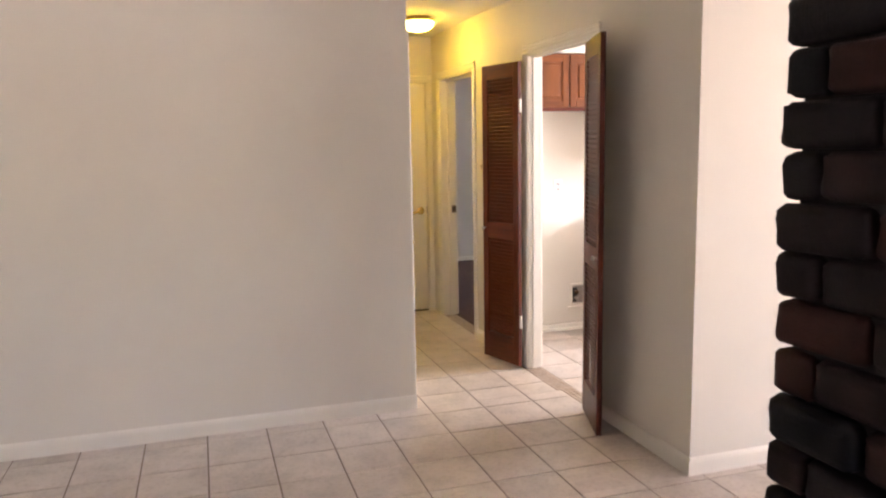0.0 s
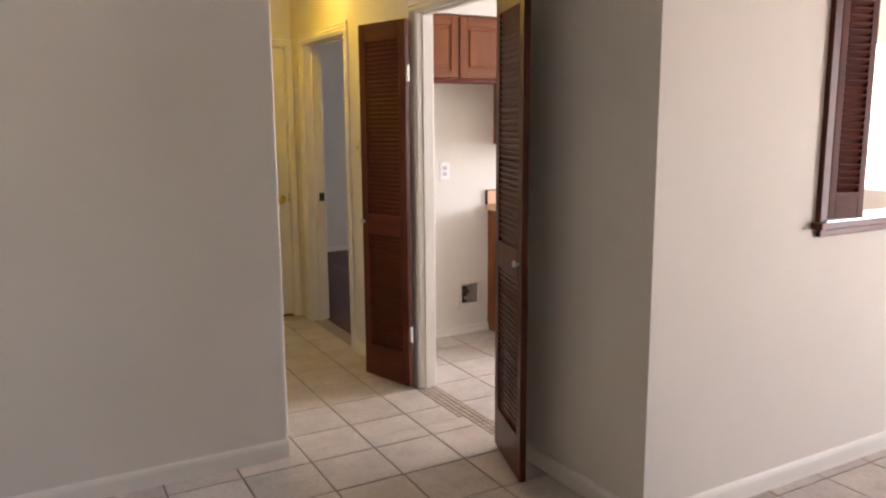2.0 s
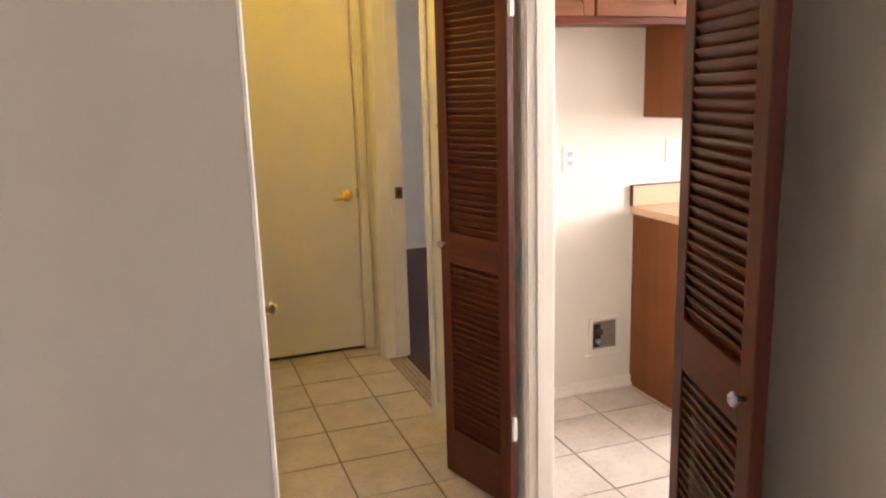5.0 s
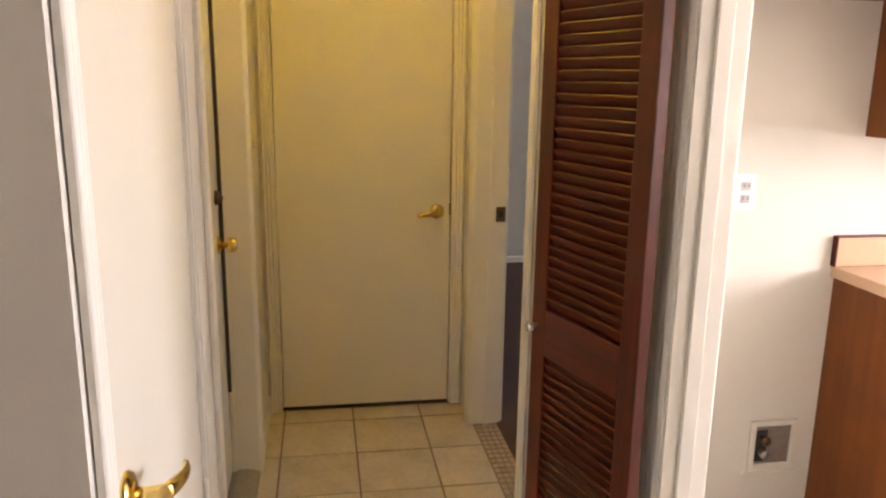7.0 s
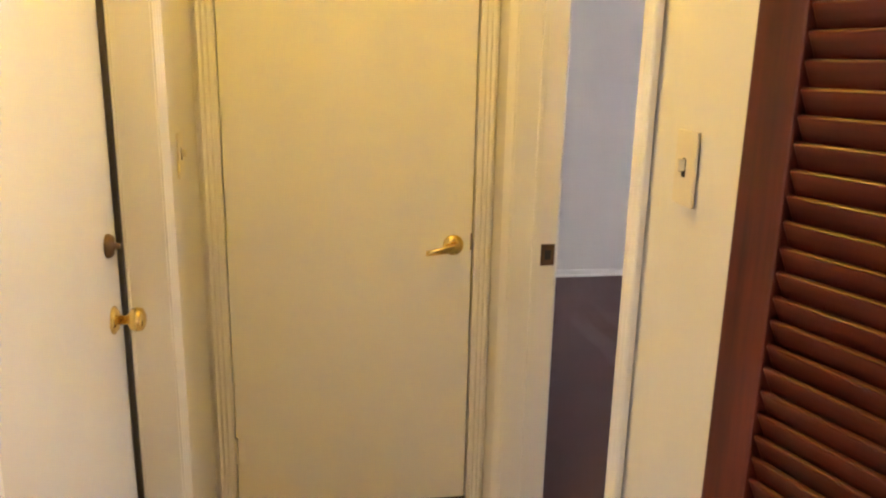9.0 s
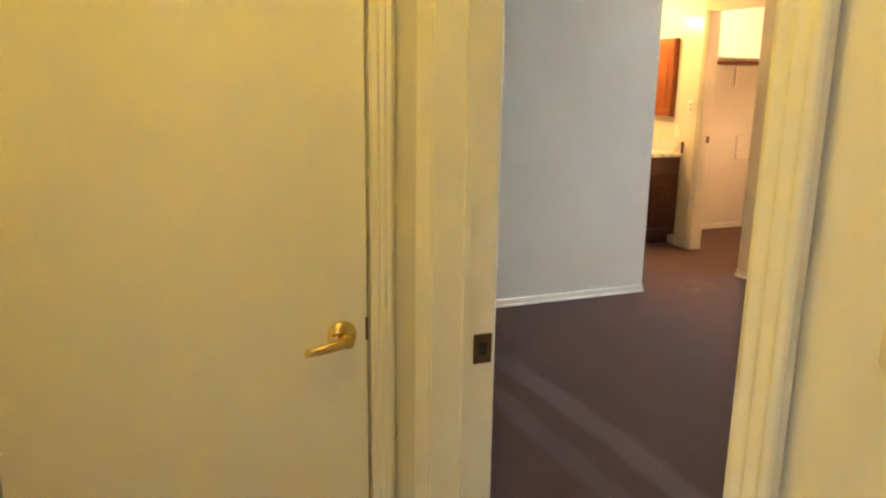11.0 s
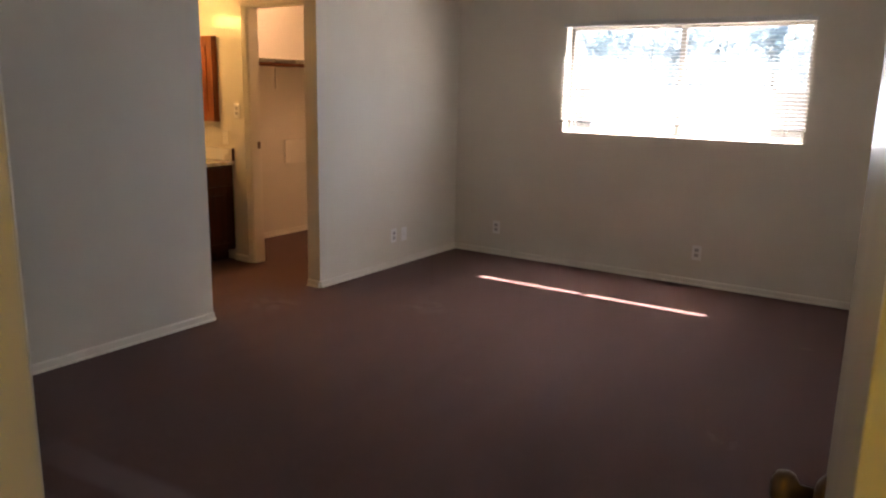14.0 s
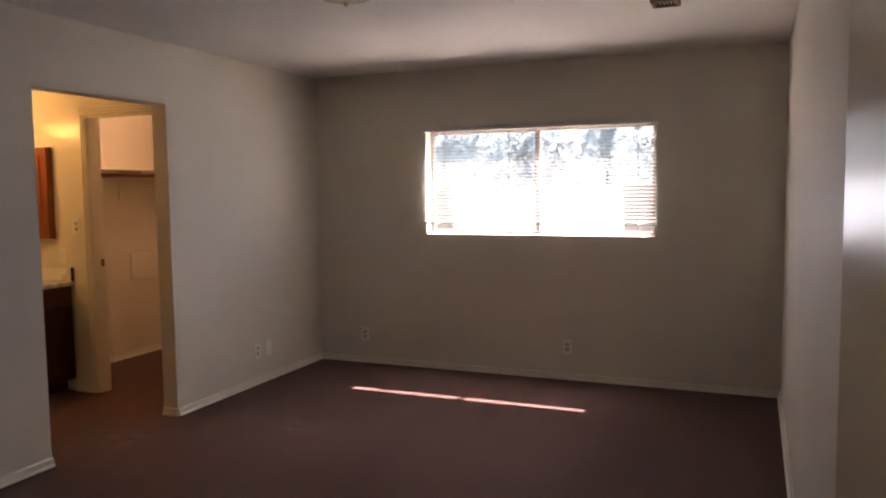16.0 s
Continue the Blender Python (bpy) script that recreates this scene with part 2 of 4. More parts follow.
OUTSIDE_GROUND = painted("dry_ground", (0.36, 0.34, 0.30), 0.9, 0.2, 0.6, 3, 0.02)
LEAF = painted("leaf", (0.24, 0.29, 0.29), 0.6, 0.2, 0.2, 8, 0.01)
_t = LEAF.node_tree.nodes.new("ShaderNodeBsdfTranslucent")
_t.inputs[0].default_value = (0.60, 0.70, 0.74, 1)
_m = LEAF.node_tree.nodes.new("ShaderNodeMixShader")
_m.inputs[0].default_value = 0.9
LEAF.node_tree.links.new(LEAF.node_tree.nodes["Principled BSDF"].outputs[0], _m.inputs[1])
LEAF.node_tree.links.new(_t.outputs[0], _m.inputs[2])
LEAF.node_tree.links.new(_m.outputs[0], LEAF.node_tree.nodes["Material Output"].inputs[0])
BARK = painted("bark", (0.26, 0.24, 0.21), 0.9, 0.2, 0.8, 30, 0.01)
LAMP_GLASS = glow("lit_lamp_glass", (1.0, 0.69, 0.065), HALL_LAMP)
CLOSET_GLASS = glow("lit_closet_glass", (1.0, 0.60, 0.33), CLOSET_LAMP)
BULB = glow("lit_bulb", (1.0, 0.60, 0.20), VANITY_LAMP)
MIRROR, _n, _l, _b = node_mat("mirror")
_b.inputs["Metallic"].default_value, _b.inputs["Roughness"].default_value = 1, 0.02
_b.inputs["Base Color"].default_value = (0.9, 0.9, 0.9, 1)
GLASS, _n, _l, _b = node_mat("window_glass")
_b.inputs["Transmission Weight"].default_value, _b.inputs["Roughness"].default_value = 1, 0.0
_b.inputs["IOR"].default_value = 1.45

# ---- mesh helpers ----


def box(bm, x0, y0, z0, x1, y1, z1, bevel=0.0, segs=2):
    m = Matrix.Translation(((x0 + x1) / 2, (y0 + y1) / 2, (z0 + z1) / 2)) @ Matrix.Diagonal((abs(x1 - x0), abs(y1 - y0), abs(z1 - z0), 1))
    made = bmesh.ops.create_cube(bm, size=1.0, matrix=m)["verts"]
    if bevel:
        edges = list({e for v in made for e in v.link_edges})
        bmesh.ops.bevel(bm, geom=edges, offset=bevel, segments=segs, affect="EDGES", profile=0.6)
    return bm


def boxed(x0, y0, z0, x1, y1, z1, bevel=0.0):
    return box(bmesh.new(), x0, y0, z0, x1, y1, z1, bevel)


def lathe(bm, profile, m=None, segs=20):
    """Turns (radius, height) pairs round the local z axis."""
    m = m or Matrix()
    rings = [[bm.verts.new(m @ Vector((r * math.cos(2 * math.pi * k / segs), r * math.sin(2 * math.pi * k / segs), h))) for k in range(segs)] for r, h in profile]
    for a, b in zip(rings, rings[1:]):
        for k in range(segs):
            f = bm.faces.new((a[k], a[(k + 1) % segs], b[(k + 1) % segs], b[k]))
            f.smooth = True
    bm.faces.new(rings[0][::-1])
    bm.faces.new(rings[-1])
    return bm


def prism(bm, outline, p0, p1, up=Vector((0, 0, 1))):
    """A moulding: the outline (across, height) swept from p0 to p1; across is to the left of the way."""
    p0, p1 = Vector(p0), Vector(p1)
    way = (p1 - p0).normalized()
    side = up.cross(way)
    a = [bm.verts.new(p0 + side * u + up * h) for u, h in outline]
    b = [bm.verts.new(p1 + side * u + up * h) for u, h in outline]
    k = len(outline)
    for i in range(k):
        bm.faces.new((a[i], b[i], b[(i + 1) % k], a[(i + 1) % k]))
    bm.faces.new(a)
    bm.faces.new(b[::-1])
    bmesh.ops.recalc_face_normals(bm, faces=bm.faces)
    return bm


def mesh_of(name, bm, material):
    me = bpy.data.meshes.new(name)
    bm.to_mesh(me)
    bm.free()
    me.materials.append(material)
    return me


def part(name, bm, material, parent=None, label=""):
    ob = new(name, mesh_of(name, bm, material))
    ob.parent = parent
    return tagged(ob, label)


def piece(name, me, parent, m):
    ob = new(name, me)
    ob.parent = parent
    ob.matrix_basis = m
    return ob


def thing(name, m, label, category, group=""):
    ob = new(name)
    ob.empty_display_size = 0.1
    ob.matrix_basis = m
    return tagged(ob, label, category, group)


def setting(name, bm, material, label=""):
    return tagged(part(name, bm, material), label, kind="structure")


def wall(name, along, a0, a1, b0, b1, z0=0.0, z1=2.44, holes=(), material=None):
    """A wall that runs along x or y from a0 to a1, is b0 to b1 thick, and has holes (a, a, z, z) through it."""
    us = sorted({a0, a1, *[h[0] for h in holes], *[h[1] for h in holes]})
    zs = sorted({z0, z1, *[h[2] for h in holes], *[h[3] for h in holes]})

    def solid(i, j):
        if not (0 <= i < len(us) - 1 and 0 <= j < len(zs) - 1):
            return False
        u, z = (us[i] + us[i + 1]) / 2, (zs[j] + zs[j + 1]) / 2
        return not any(h[0] < u < h[1] and h[2] < z < h[3] for h in holes)

    bm = bmesh.new()
    seen = {}

    def vert(u, b, z):
        key = (round(u, 4), round(b, 4), round(z, 4))
        if key not in seen:
            seen[key] = bm.verts.new((u, b, z) if along == "x" else (b, u, z))
        return seen[key]

    for i in range(len(us) - 1):
        for j in range(len(zs) - 1):
            if not solid(i, j):
                continue
            u0, u1, w0, w1 = us[i], us[i + 1], zs[j], zs[j + 1]
            for b in (b0, b1):
                bm.faces.new([vert(u0, b, w0), vert(u1, b, w0), vert(u1, b, w1), vert(u0, b, w1)])
            for di, dj, ends in ((-1, 0, ((u0, w0), (u0, w1))), (1, 0, ((u1, w0), (u1, w1))), (0, -1, ((u0, w0), (u1, w0))), (0, 1, ((u0, w1), (u1, w1)))):
                if not solid(i + di, j + dj):
                    (p, q), (r, s) = ends
                    bm.faces.new([vert(p, b0, q), vert(r, b0, s), vert(r, b1, s), vert(p, b1, q)])
    bmesh.ops.recalc_face_normals(bm, faces=bm.faces)
    return setting(name, bm, material or WALL)


# ---- plan: x to the right of the hall, y along the hall ----
H = 2.44
HALL_R, HALL_B, T, TR = 0.93, 0.890, 0.115, 0.09
END_Y = 2.455
C_Y = -1.275
BED_S, BED_N, BED_E = 1.44, 5.14, 6.385
ALC_E, ALC_N, TC = 4.83, 6.86, 0.1
CLO_N = 6.81
KIT_N, KIT_E = 1.355, 4.3
LIV_W, LIV_S, LIV_E = -3.4, -6.6, 4.4

wall("wall_living_north", "x", LIV_W - T, -0.12, 0, T)
wall("wall_hall_left", "y", 0, END_Y + T, -0.12, 0, holes=((0.06, 0.76, 0, 2.066), (0.944, 1.921, 0, 2.076)))
wall("wall_hall_end", "x", 0, HALL_R, END_Y, END_Y + T, holes=((0.049, 0.848, 0, 2.066),))
wall("wall_hall_right", "y", C_Y, 0.60, HALL_R, HALL_R + TR, holes=((-0.386, 0.496, 0, 2.066),))
bed_west = wall("wall_bedroom_west", "y", 0.60, BED_N + T, HALL_B, HALL_R + TR, holes=((1.390, 2.227, 0, 2.059),))
for v in bed_west.data.vertices:
    # the hall narrows slightly towards the bedroom door
    if v.co.y < 0.61 and v.co.x < HALL_R:
        v.co.x = HALL_R
wall("wall_dining_north", "x", HALL_R + TR, LIV_E, C_Y, C_Y + T, holes=((1.83, 2.95, 1.09, 2.03),))
wall("wall_kitchen_north", "x", HALL_R + TR, BED_E, KIT_N, BED_S)
# the opening here is added and unseen, for the kitchen fill lamp
wall("wall_kitchen_east", "y", C_Y + T, KIT_N, KIT_E, KIT_E + T, holes=((-0.75, 0.55, 1.0, 2.0),))
wall("wall_bedroom_east", "y", KIT_N, ALC_N + T, BED_E, BED_E + 0.14, holes=((2.30, 4.11, 1.115, 1.95),))
wall("wall_bedroom_north", "x", HALL_R + TR, BED_E, BED_N, BED_N + T, holes=((3.615, 4.585, 0, 2.045),))
wall("wall_closet_west", "y", BED_N + T, ALC_N + T, ALC_E, ALC_E + TC, holes=((5.38, 6.10, 0, 2.044),), material=DOOR)
wall("wall_alcove_north", "x", 2.4, ALC_E, ALC_N, ALC_N + T)
wall("wall_alcove_west", "y", BED_N + T, ALC_N + T, 2.4 - T, 2.4)
wall("wall_closet_north", "x", ALC_E + TC, BED_E, CLO_N, CLO_N + T)
wall("wall_living_west", "y", LIV_S - T, 0, LIV_W - T, LIV_W)
# the hole is an added, unseen opening that lets sky light onto the walls
wall("wall_living_south", "x", LIV_W, LIV_E + T, LIV_S - T, LIV_S, holes=((-2.3, -0.9, 1.1, 1.9),))
# added patio opening, out of view, for the living room fill lamp
wall("wall_living_east", "y", LIV_S, C_Y + T, LIV_E, LIV_E + T, holes=((-4.75, -2.45, 0.15, 2.15),))

wall("wall_store_west", "y", T, END_Y + 0.55, -0.85, -0.75)
wall("wall_store_north", "x", -0.75, HALL_R, END_Y + 0.45, END_Y + 0.55)
ceiling = setting("ceiling", boxed(LIV_W - T, LIV_S - T, H, BED_E + 0.14, ALC_N + T, H + 0.12), CEIL)
floor = setting("floor", boxed(LIV_W - T, LIV_S - T, -0.15, BED_E + 0.14, ALC_N + T, -0.006), GROUT)
bmc = boxed(HALL_R + 0.08, BED_S, -0.005, BED_E, BED_N, 0.006)
box(bmc, 3.615, BED_N, -0.005, 4.585, BED_N + T, 0.006)
box(bmc, 2.4, BED_N + T, -0.005, ALC_E, ALC_N, 0.006)
box(bmc, ALC_E, 5.396, -0.005, ALC_E + TC, 6.084, 0.006)
box(bmc, ALC_E + TC, BED_N + T, -0.005, BED_E, CLO_N, 0.006)
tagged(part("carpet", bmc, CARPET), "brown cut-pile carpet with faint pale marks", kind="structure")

# baseboards: a flat board with a rounded cap
BASE = [(0, 0), (0.013, 0), (0.013, 0.062), (0.010, 0.074), (0.004, 0.082), (0, 0.082)]


SHOE = [(0, 0), (0.024, 0), (0.0235, 0.010), (0.020, 0.016), (0.0125, 0.019), (0.0115, 0.046), (0.008, 0.053), (0, 0.055)]


def baseboard(points, name="baseboard", outline=BASE, material=TRIM):
    bm = bmesh.new()
    for p, q in points:
        prism(bm, outline, (*p, 0.0), (*q, 0.0))
    return setting(name, bm, material)


baseboard([((0, 0), (LIV_W, 0)), ((0, 0.012), (0, 0.0))])
baseboard([((LIV_E, C_Y), (HALL_R, C_Y))])
baseboard([((HALL_R, C_Y - 0.013), (HALL_R, -0.44)), ((HALL_R, 0.55), (HALL_R, 0.60)), ((HALL_R, 0.60), (HALL_B, 1.338))])
baseboard([((BED_E, KIT_N), (HALL_R + TR, KIT_N))], "baseboard", SHOE)
baseboard([((BED_E, BED_S), (BED_E, BED_N)), ((BED_E, BED_N), (4.585, BED_N)), ((3.615, BED_N), (HALL_R + TR, BED_N)), ((HALL_R + TR, BED_S), (BED_E, BED_S))], "baseboard", SHOE)
baseboard([((4.585, BED_N), (4.585, BED_N + T)), ((3.615, BED_N + T), (3.615, BED_N))], "baseboard", SHOE)
baseboard([((ALC_E, 6.155), (ALC_E, 6.31)), ((BED_E, CLO_N), (ALC_E + TC, CLO_N))], "baseboard", SHOE)
baseboard([((0, END_Y), (0, 1.98)), ((0, 0.885), (0, 0.82))])


def casing(name, along, face, out, a0, a1, top, w=0.06, legs=(1, 1), depth=0.016):
    """Moulded casing round an opening, on the wall face, proud to the side out (+1 or -1)."""
    bm = bmesh.new()
    prof = [(0, 0), (w, 0), (w, depth * 0.6)]
    for i in range(25):
        u = 1 - i / 24
        prof.append((w * (0.995 * u), depth * (0.5 + 0.32 * u + 0.16 * math.cos(6 * math.pi * (u - 0.86))) * (1 if 0 < i < 24 else 0.75)))

    def bar(p0, p1, inward):
        p0, p1, inward = Vector(p0), Vector(p1), Vector(inward)
        nrm = Vector((0, out, 0)) if along == "x" else Vector((out, 0, 0))
        a = [bm.verts.new(p0 + inward * -u + nrm * h) for u, h in prof]
        b = [bm.verts.new(p1 + inward * -u + nrm * h) for u, h in prof]
        k = len(prof)
        for i in range(k):
            f = bm.faces.new((a[i], b[i], b[(i + 1) % k], a[(i + 1) % k]))
            f.smooth = 3 < i < k - 3
        for cap in (bm.faces.new(a), bm.faces.new(b[::-1])):
            for e in cap.edges:
                e.smooth = False

    def at(a, z):
        return (a, face, z) if along == "x" else (face, a, z)

    ax = Vector((1, 0, 0)) if along == "x" else Vector((0, 1, 0))
    if legs[0]:
        bar(at(a0, 0), at(a0, top), ax)
    if legs[1]:
        bar(at(a1, 0), at(a1, top), -ax)
    bar(at(a0 - (w if legs[0] else 0), top), at(a1 + (w if legs[1] else 0), top), Vector((0, 0, -1)))
    bmesh.ops.recalc_face_normals(bm, faces=bm.faces)
    return setting(name, bm, TRIM)


def jamb(name, along, a0, a1, b0, b1, top, t=0.016, stop=None):
    """The lining of an opening, with a door stop where one is given (b from, b to)."""
    bm = bmesh.new()

    def bx(u0, u1, v0, v1, z0, z1):
        box(bm, *((u0, v0, z0, u1, v1, z1) if along == "x" else (v0, u0, z0, v1, u1, z1)), 0.0015)

    bx(a0, a0 + t, b0, b1, 0, top - t)
    bx(a1 - t, a1, b0, b1, 0, top - t)
    bx(a0, a1, b0, b1, top - t, top)
    if stop:
        bx(a0 + t, a0 + t + 0.01, *stop, 0, top - t - 0.01)
        bx(a1 - t - 0.01, a1 - t, *stop, 0, top - t - 0.01)
        bx(a0 + t, a1 - t, *stop, top - t - 0.01, top - t)
    return setting(name, bm, TRIM)


# ---- doors and their hardware ----


def lever_handle(m, parent, way=-1):
    """A brass lever on a round rose; it stands out towards local -y and points along local x by way."""
    ob = new("lever_handle")
    ob.parent, ob.matrix_basis = parent, m
    turn = pose(0, 0, 0, 90, 0, 0)
    part("rose", lathe(bmesh.new(), [(0.0335, 0), (0.0335, 0.003), (0.030, 0.008), (0.020, 0.012), (0.014, 0.014)], turn, 28), BRASS, ob)
    part("neck", lathe(bmesh.new(), [(0.011, 0.012), (0.010, 0.03), (0.012, 0.045), (0.012, 0.058)], turn, 16), BRASS, ob)
    bm = bmesh.new()
    rings = []
    for k in range(9):
        s = k / 8
        x, z, y = way * (-0.012 + 0.108 * s), 0.004 - 0.015 * s ** 1.3, -0.052 - 0.014 * math.sin(s * 2.4)
        r, f = 0.0125 * (1 - 0.38 * s), 0.75
        rings.append([bm.verts.new((x, y + f * r * math.cos(a * math.pi / 5), z + 1.15 * r * math.sin(a * math.pi / 5))) for a in range(10)])
    for a, b in zip(rings, rings[1:]):
        for k in range(10):
            f = bm.faces.new((a[k], a[(k + 1) % 10], b[(k + 1) % 10], b[k]))
            f.smooth = True
    bm.faces.new(rings[0])
    bm.faces.new(rings[-1][::-1])
    bmesh.ops.recalc_face_normals(bm, faces=bm.faces)
    part("lever", bm, BRASS, ob)
    return ob


def round_knob(m, parent, material=BRASS, r=0.027):
    ob = new("door_knob")
    ob.parent, ob.matrix_basis = parent, m
    turn = pose(0, 0, 0, 90, 0, 0)
    part("rose", lathe(bmesh.new(), [(r * 1.15, 0), (r * 1.15, 0.003), (r * 0.8, 0.01), (r * 0.45, 0.013)], turn), material, ob)
    part("knob", lathe(bmesh.new(), [(r * 0.4, 0.012), (r * 0.42, 0.03), (r * 0.9, 0.038), (r, 0.048), (r * 0.92, 0.06), (r * 0.5, 0.066), (r * 0.1, 0.067)], turn), material, ob)
    return ob


def door(name, m, w, h, label, t=0.035, z0=0.012):
    """A flush slab; local x from 0 to w, its seen face at local y = 0."""
    ob = thing(name, m, label, "door")
    part("slab", boxed(0, 0, z0, w, t, z0 + h, 0.003), DOOR, ob)
    return ob


def hinge(parent, x, y, z, material=TRIM):
    bm = lathe(bmesh.new(), [(0.006, 0), (0.006, 0.088)], Matrix.Translation((x, y, z)), 10)
    box(bm, x - 0.002, y - 0.0015, z + 0.004, x + 0.026, y + 0.001, z + 0.084)
    return part("hinge", bm, material, parent, "white painted butt hinge")


# door at the hall's end
jamb("door_1_jamb", "x", 0.049, 0.848, END_Y - 0.004, END_Y + T, 2.066, 0.016)
casing("door_1_casing", "x", END_Y - 0.004, -1, 0.058, 0.837, 2.058, 0.045)
end_door = door("door", pose(0.069, END_Y + 0.004, 0), 0.757, 2.024, "closed cream flush door at the end of the hall", 0.035, 0.016)
lever_handle(pose(0.697, 0, 0.918), end_door, -1)
part("latch_plate", boxed(0.752, -0.002, 0.90, 0.7575, 0.012, 0.955, 0.001), BRONZE, end_door)
for z in (0.2, 1.75):
    hinge(end_door, 0.001, -0.004, z)
# near-black strip gives the shade of the gap below the slab
part("bottom_gap", boxed(0.002, 0.004, 0.006, 0.755, 0.03, 0.0155), RUBBER, end_door, "dark strip standing in for the shaded gap under the door")

# door in the hall's left wall, with its lever near the living room
jamb("door_2_jamb", "y", 0.06, 0.76, -0.124, 0.003, 2.066, 0.016)
casing("door_2_casing", "y", 0.003, 1, 0.07, 0.75, 2.058, 0.055, (1, 1), 0.014)
closet_door = door("door", pose(-0.006, 0.079, 0, 0, 0, 90), 0.662, 2.03, "closed white flush door with a brass lever, beside the hall corner")
lever_handle(pose(0.074, 0, 0.945), closet_door, 1)
for z in (0.55, 1.75):
    hinge(closet_door, 0.66, -0.006, z)

# outer door, set back in its frame, with weatherstrip, threshold, knob and bolt
jamb("door_3_jamb", "y", 0.944, 1.921, -0.124, 0.003, 2.076, 0.016, (-0.095, -0.08))
casing("door_3_casing", "y", 0.003, 1, 0.955, 1.910, 2.068, 0.06, (1, 1), 0.014)
outer_door = door("door", pose(-0.097, 0.965, 0, 0, 0, 90), 0.935, 2.03, "closed white outer door with brass knob and bolt", 0.022, 0.02)
round_knob(pose(0.845, 0, 0.925), outer_door)
part("deadbolt", lathe(bmesh.new(), [(0.026, 0), (0.026, 0.006), (0.02, 0.014), (0.008, 0.016), (0.006, 0.026), (0.001, 0.027)], pose(0.845, 0, 1.09, 90), 20), BRONZE, outer_door)
part("weatherstrip", boxed(0.915, -0.012, 0.35, 0.934, 0.0, 2.03, 0.003), RUBBER, outer_door, "dark rubber weatherstrip")
bm = prism(bmesh.new(), [(-0.06, 0), (0.06, 0), (0.055, 0.012), (0.02, 0.022), (-0.02, 0.022), (-0.055, 0.012)], (-0.055, 0.962, 0), (-0.055, 1.903, 0))
tagged(part("threshold", bm, ALU), "worn grey metal threshold under the outer door", "threshold")

# bedroom doorway and its open door
jamb("door_4_jamb", "y", 1.390, 2.227, HALL_B - 0.003, HALL_R + TR + 0.003, 2.059, 0.016, (HALL_R + 0.02, HALL_R + 0.035))
casing("door_4_casing", "y", HALL_B - 0.003, -1, 1.400, 2.217, 2.052, 0.06)
casing("door_4_casing", "y", HALL_R + TR + 0.003, 1, 1.428, 2.217, 2.052, 0.055, (0, 1))
strike = thing("strike_plate", pose(0.998, 2.2108, 0.945), "dark bronze strike plate on the bedroom door jamb", "strike plate")
part("plate", boxed(-0.02, -0.0022, -0.032, 0.021, 0.0, 0.032, 0.001), BRONZE, strike)
part("hole", boxed(-0.008, -0.0032, -0.014, 0.010, -0.0018, 0.014), DARK, strike)
bed_door = door("door", pose(1.034, 1.435, 0, 0, 0, 5.2), 0.74, 2.02, "open white flush door, swung against the bedroom wall", 0.035, 0.018)
round_knob(pose(0.672, 0.035, 0.93, 0, 0, 180), bed_door, BRONZE)

# kitchen doorway
jamb("door_5_jamb", "y", -0.386, 0.496, HALL_R - 0.003, HALL_R + TR + 0.003, 2.066, 0.016, (HALL_R + 0.028, HALL_R + 0.058))
casing("door_5_casing", "y", HALL_R - 0.003, -1, -0.376, 0.486, 2.058, 0.065)
casing("door_5_casing", "y", HALL_R + TR + 0.003, 1, -0.376, 0.486, 2.058, 0.055)

# opening to the dressing alcove has no casing; the closet doorway has one
jamb("door_6_jamb", "y", 5.38, 6.10, ALC_E - 0.003, ALC_E + TC + 0.003, 2.044, 0.016)
casing("door_6_casing", "y", ALC_E - 0.003, -1, 5.39, 6.09, 2.036, 0.06)
closet_strike = thing("strike_plate", pose(ALC_E + 0.075, 6.084, 0.97), "small dark strike plate on the closet door jamb", "strike plate")
part("plate", boxed(-0.016, -0.0022, -0.028, 0.016, 0.0, 0.028, 0.001), BRONZE, closet_strike)


def slat_mesh(name, w, material, depth=0.042, t=0.006, tilt=54):
    bm = boxed(-w / 2, -depth / 2, -t / 2, w / 2, depth / 2, t / 2, 0.0022)
    bmesh.ops.transform(bm, matrix=pose(0, 0, 0, tilt), verts=bm.verts)
    return mesh_of(name, bm, material)


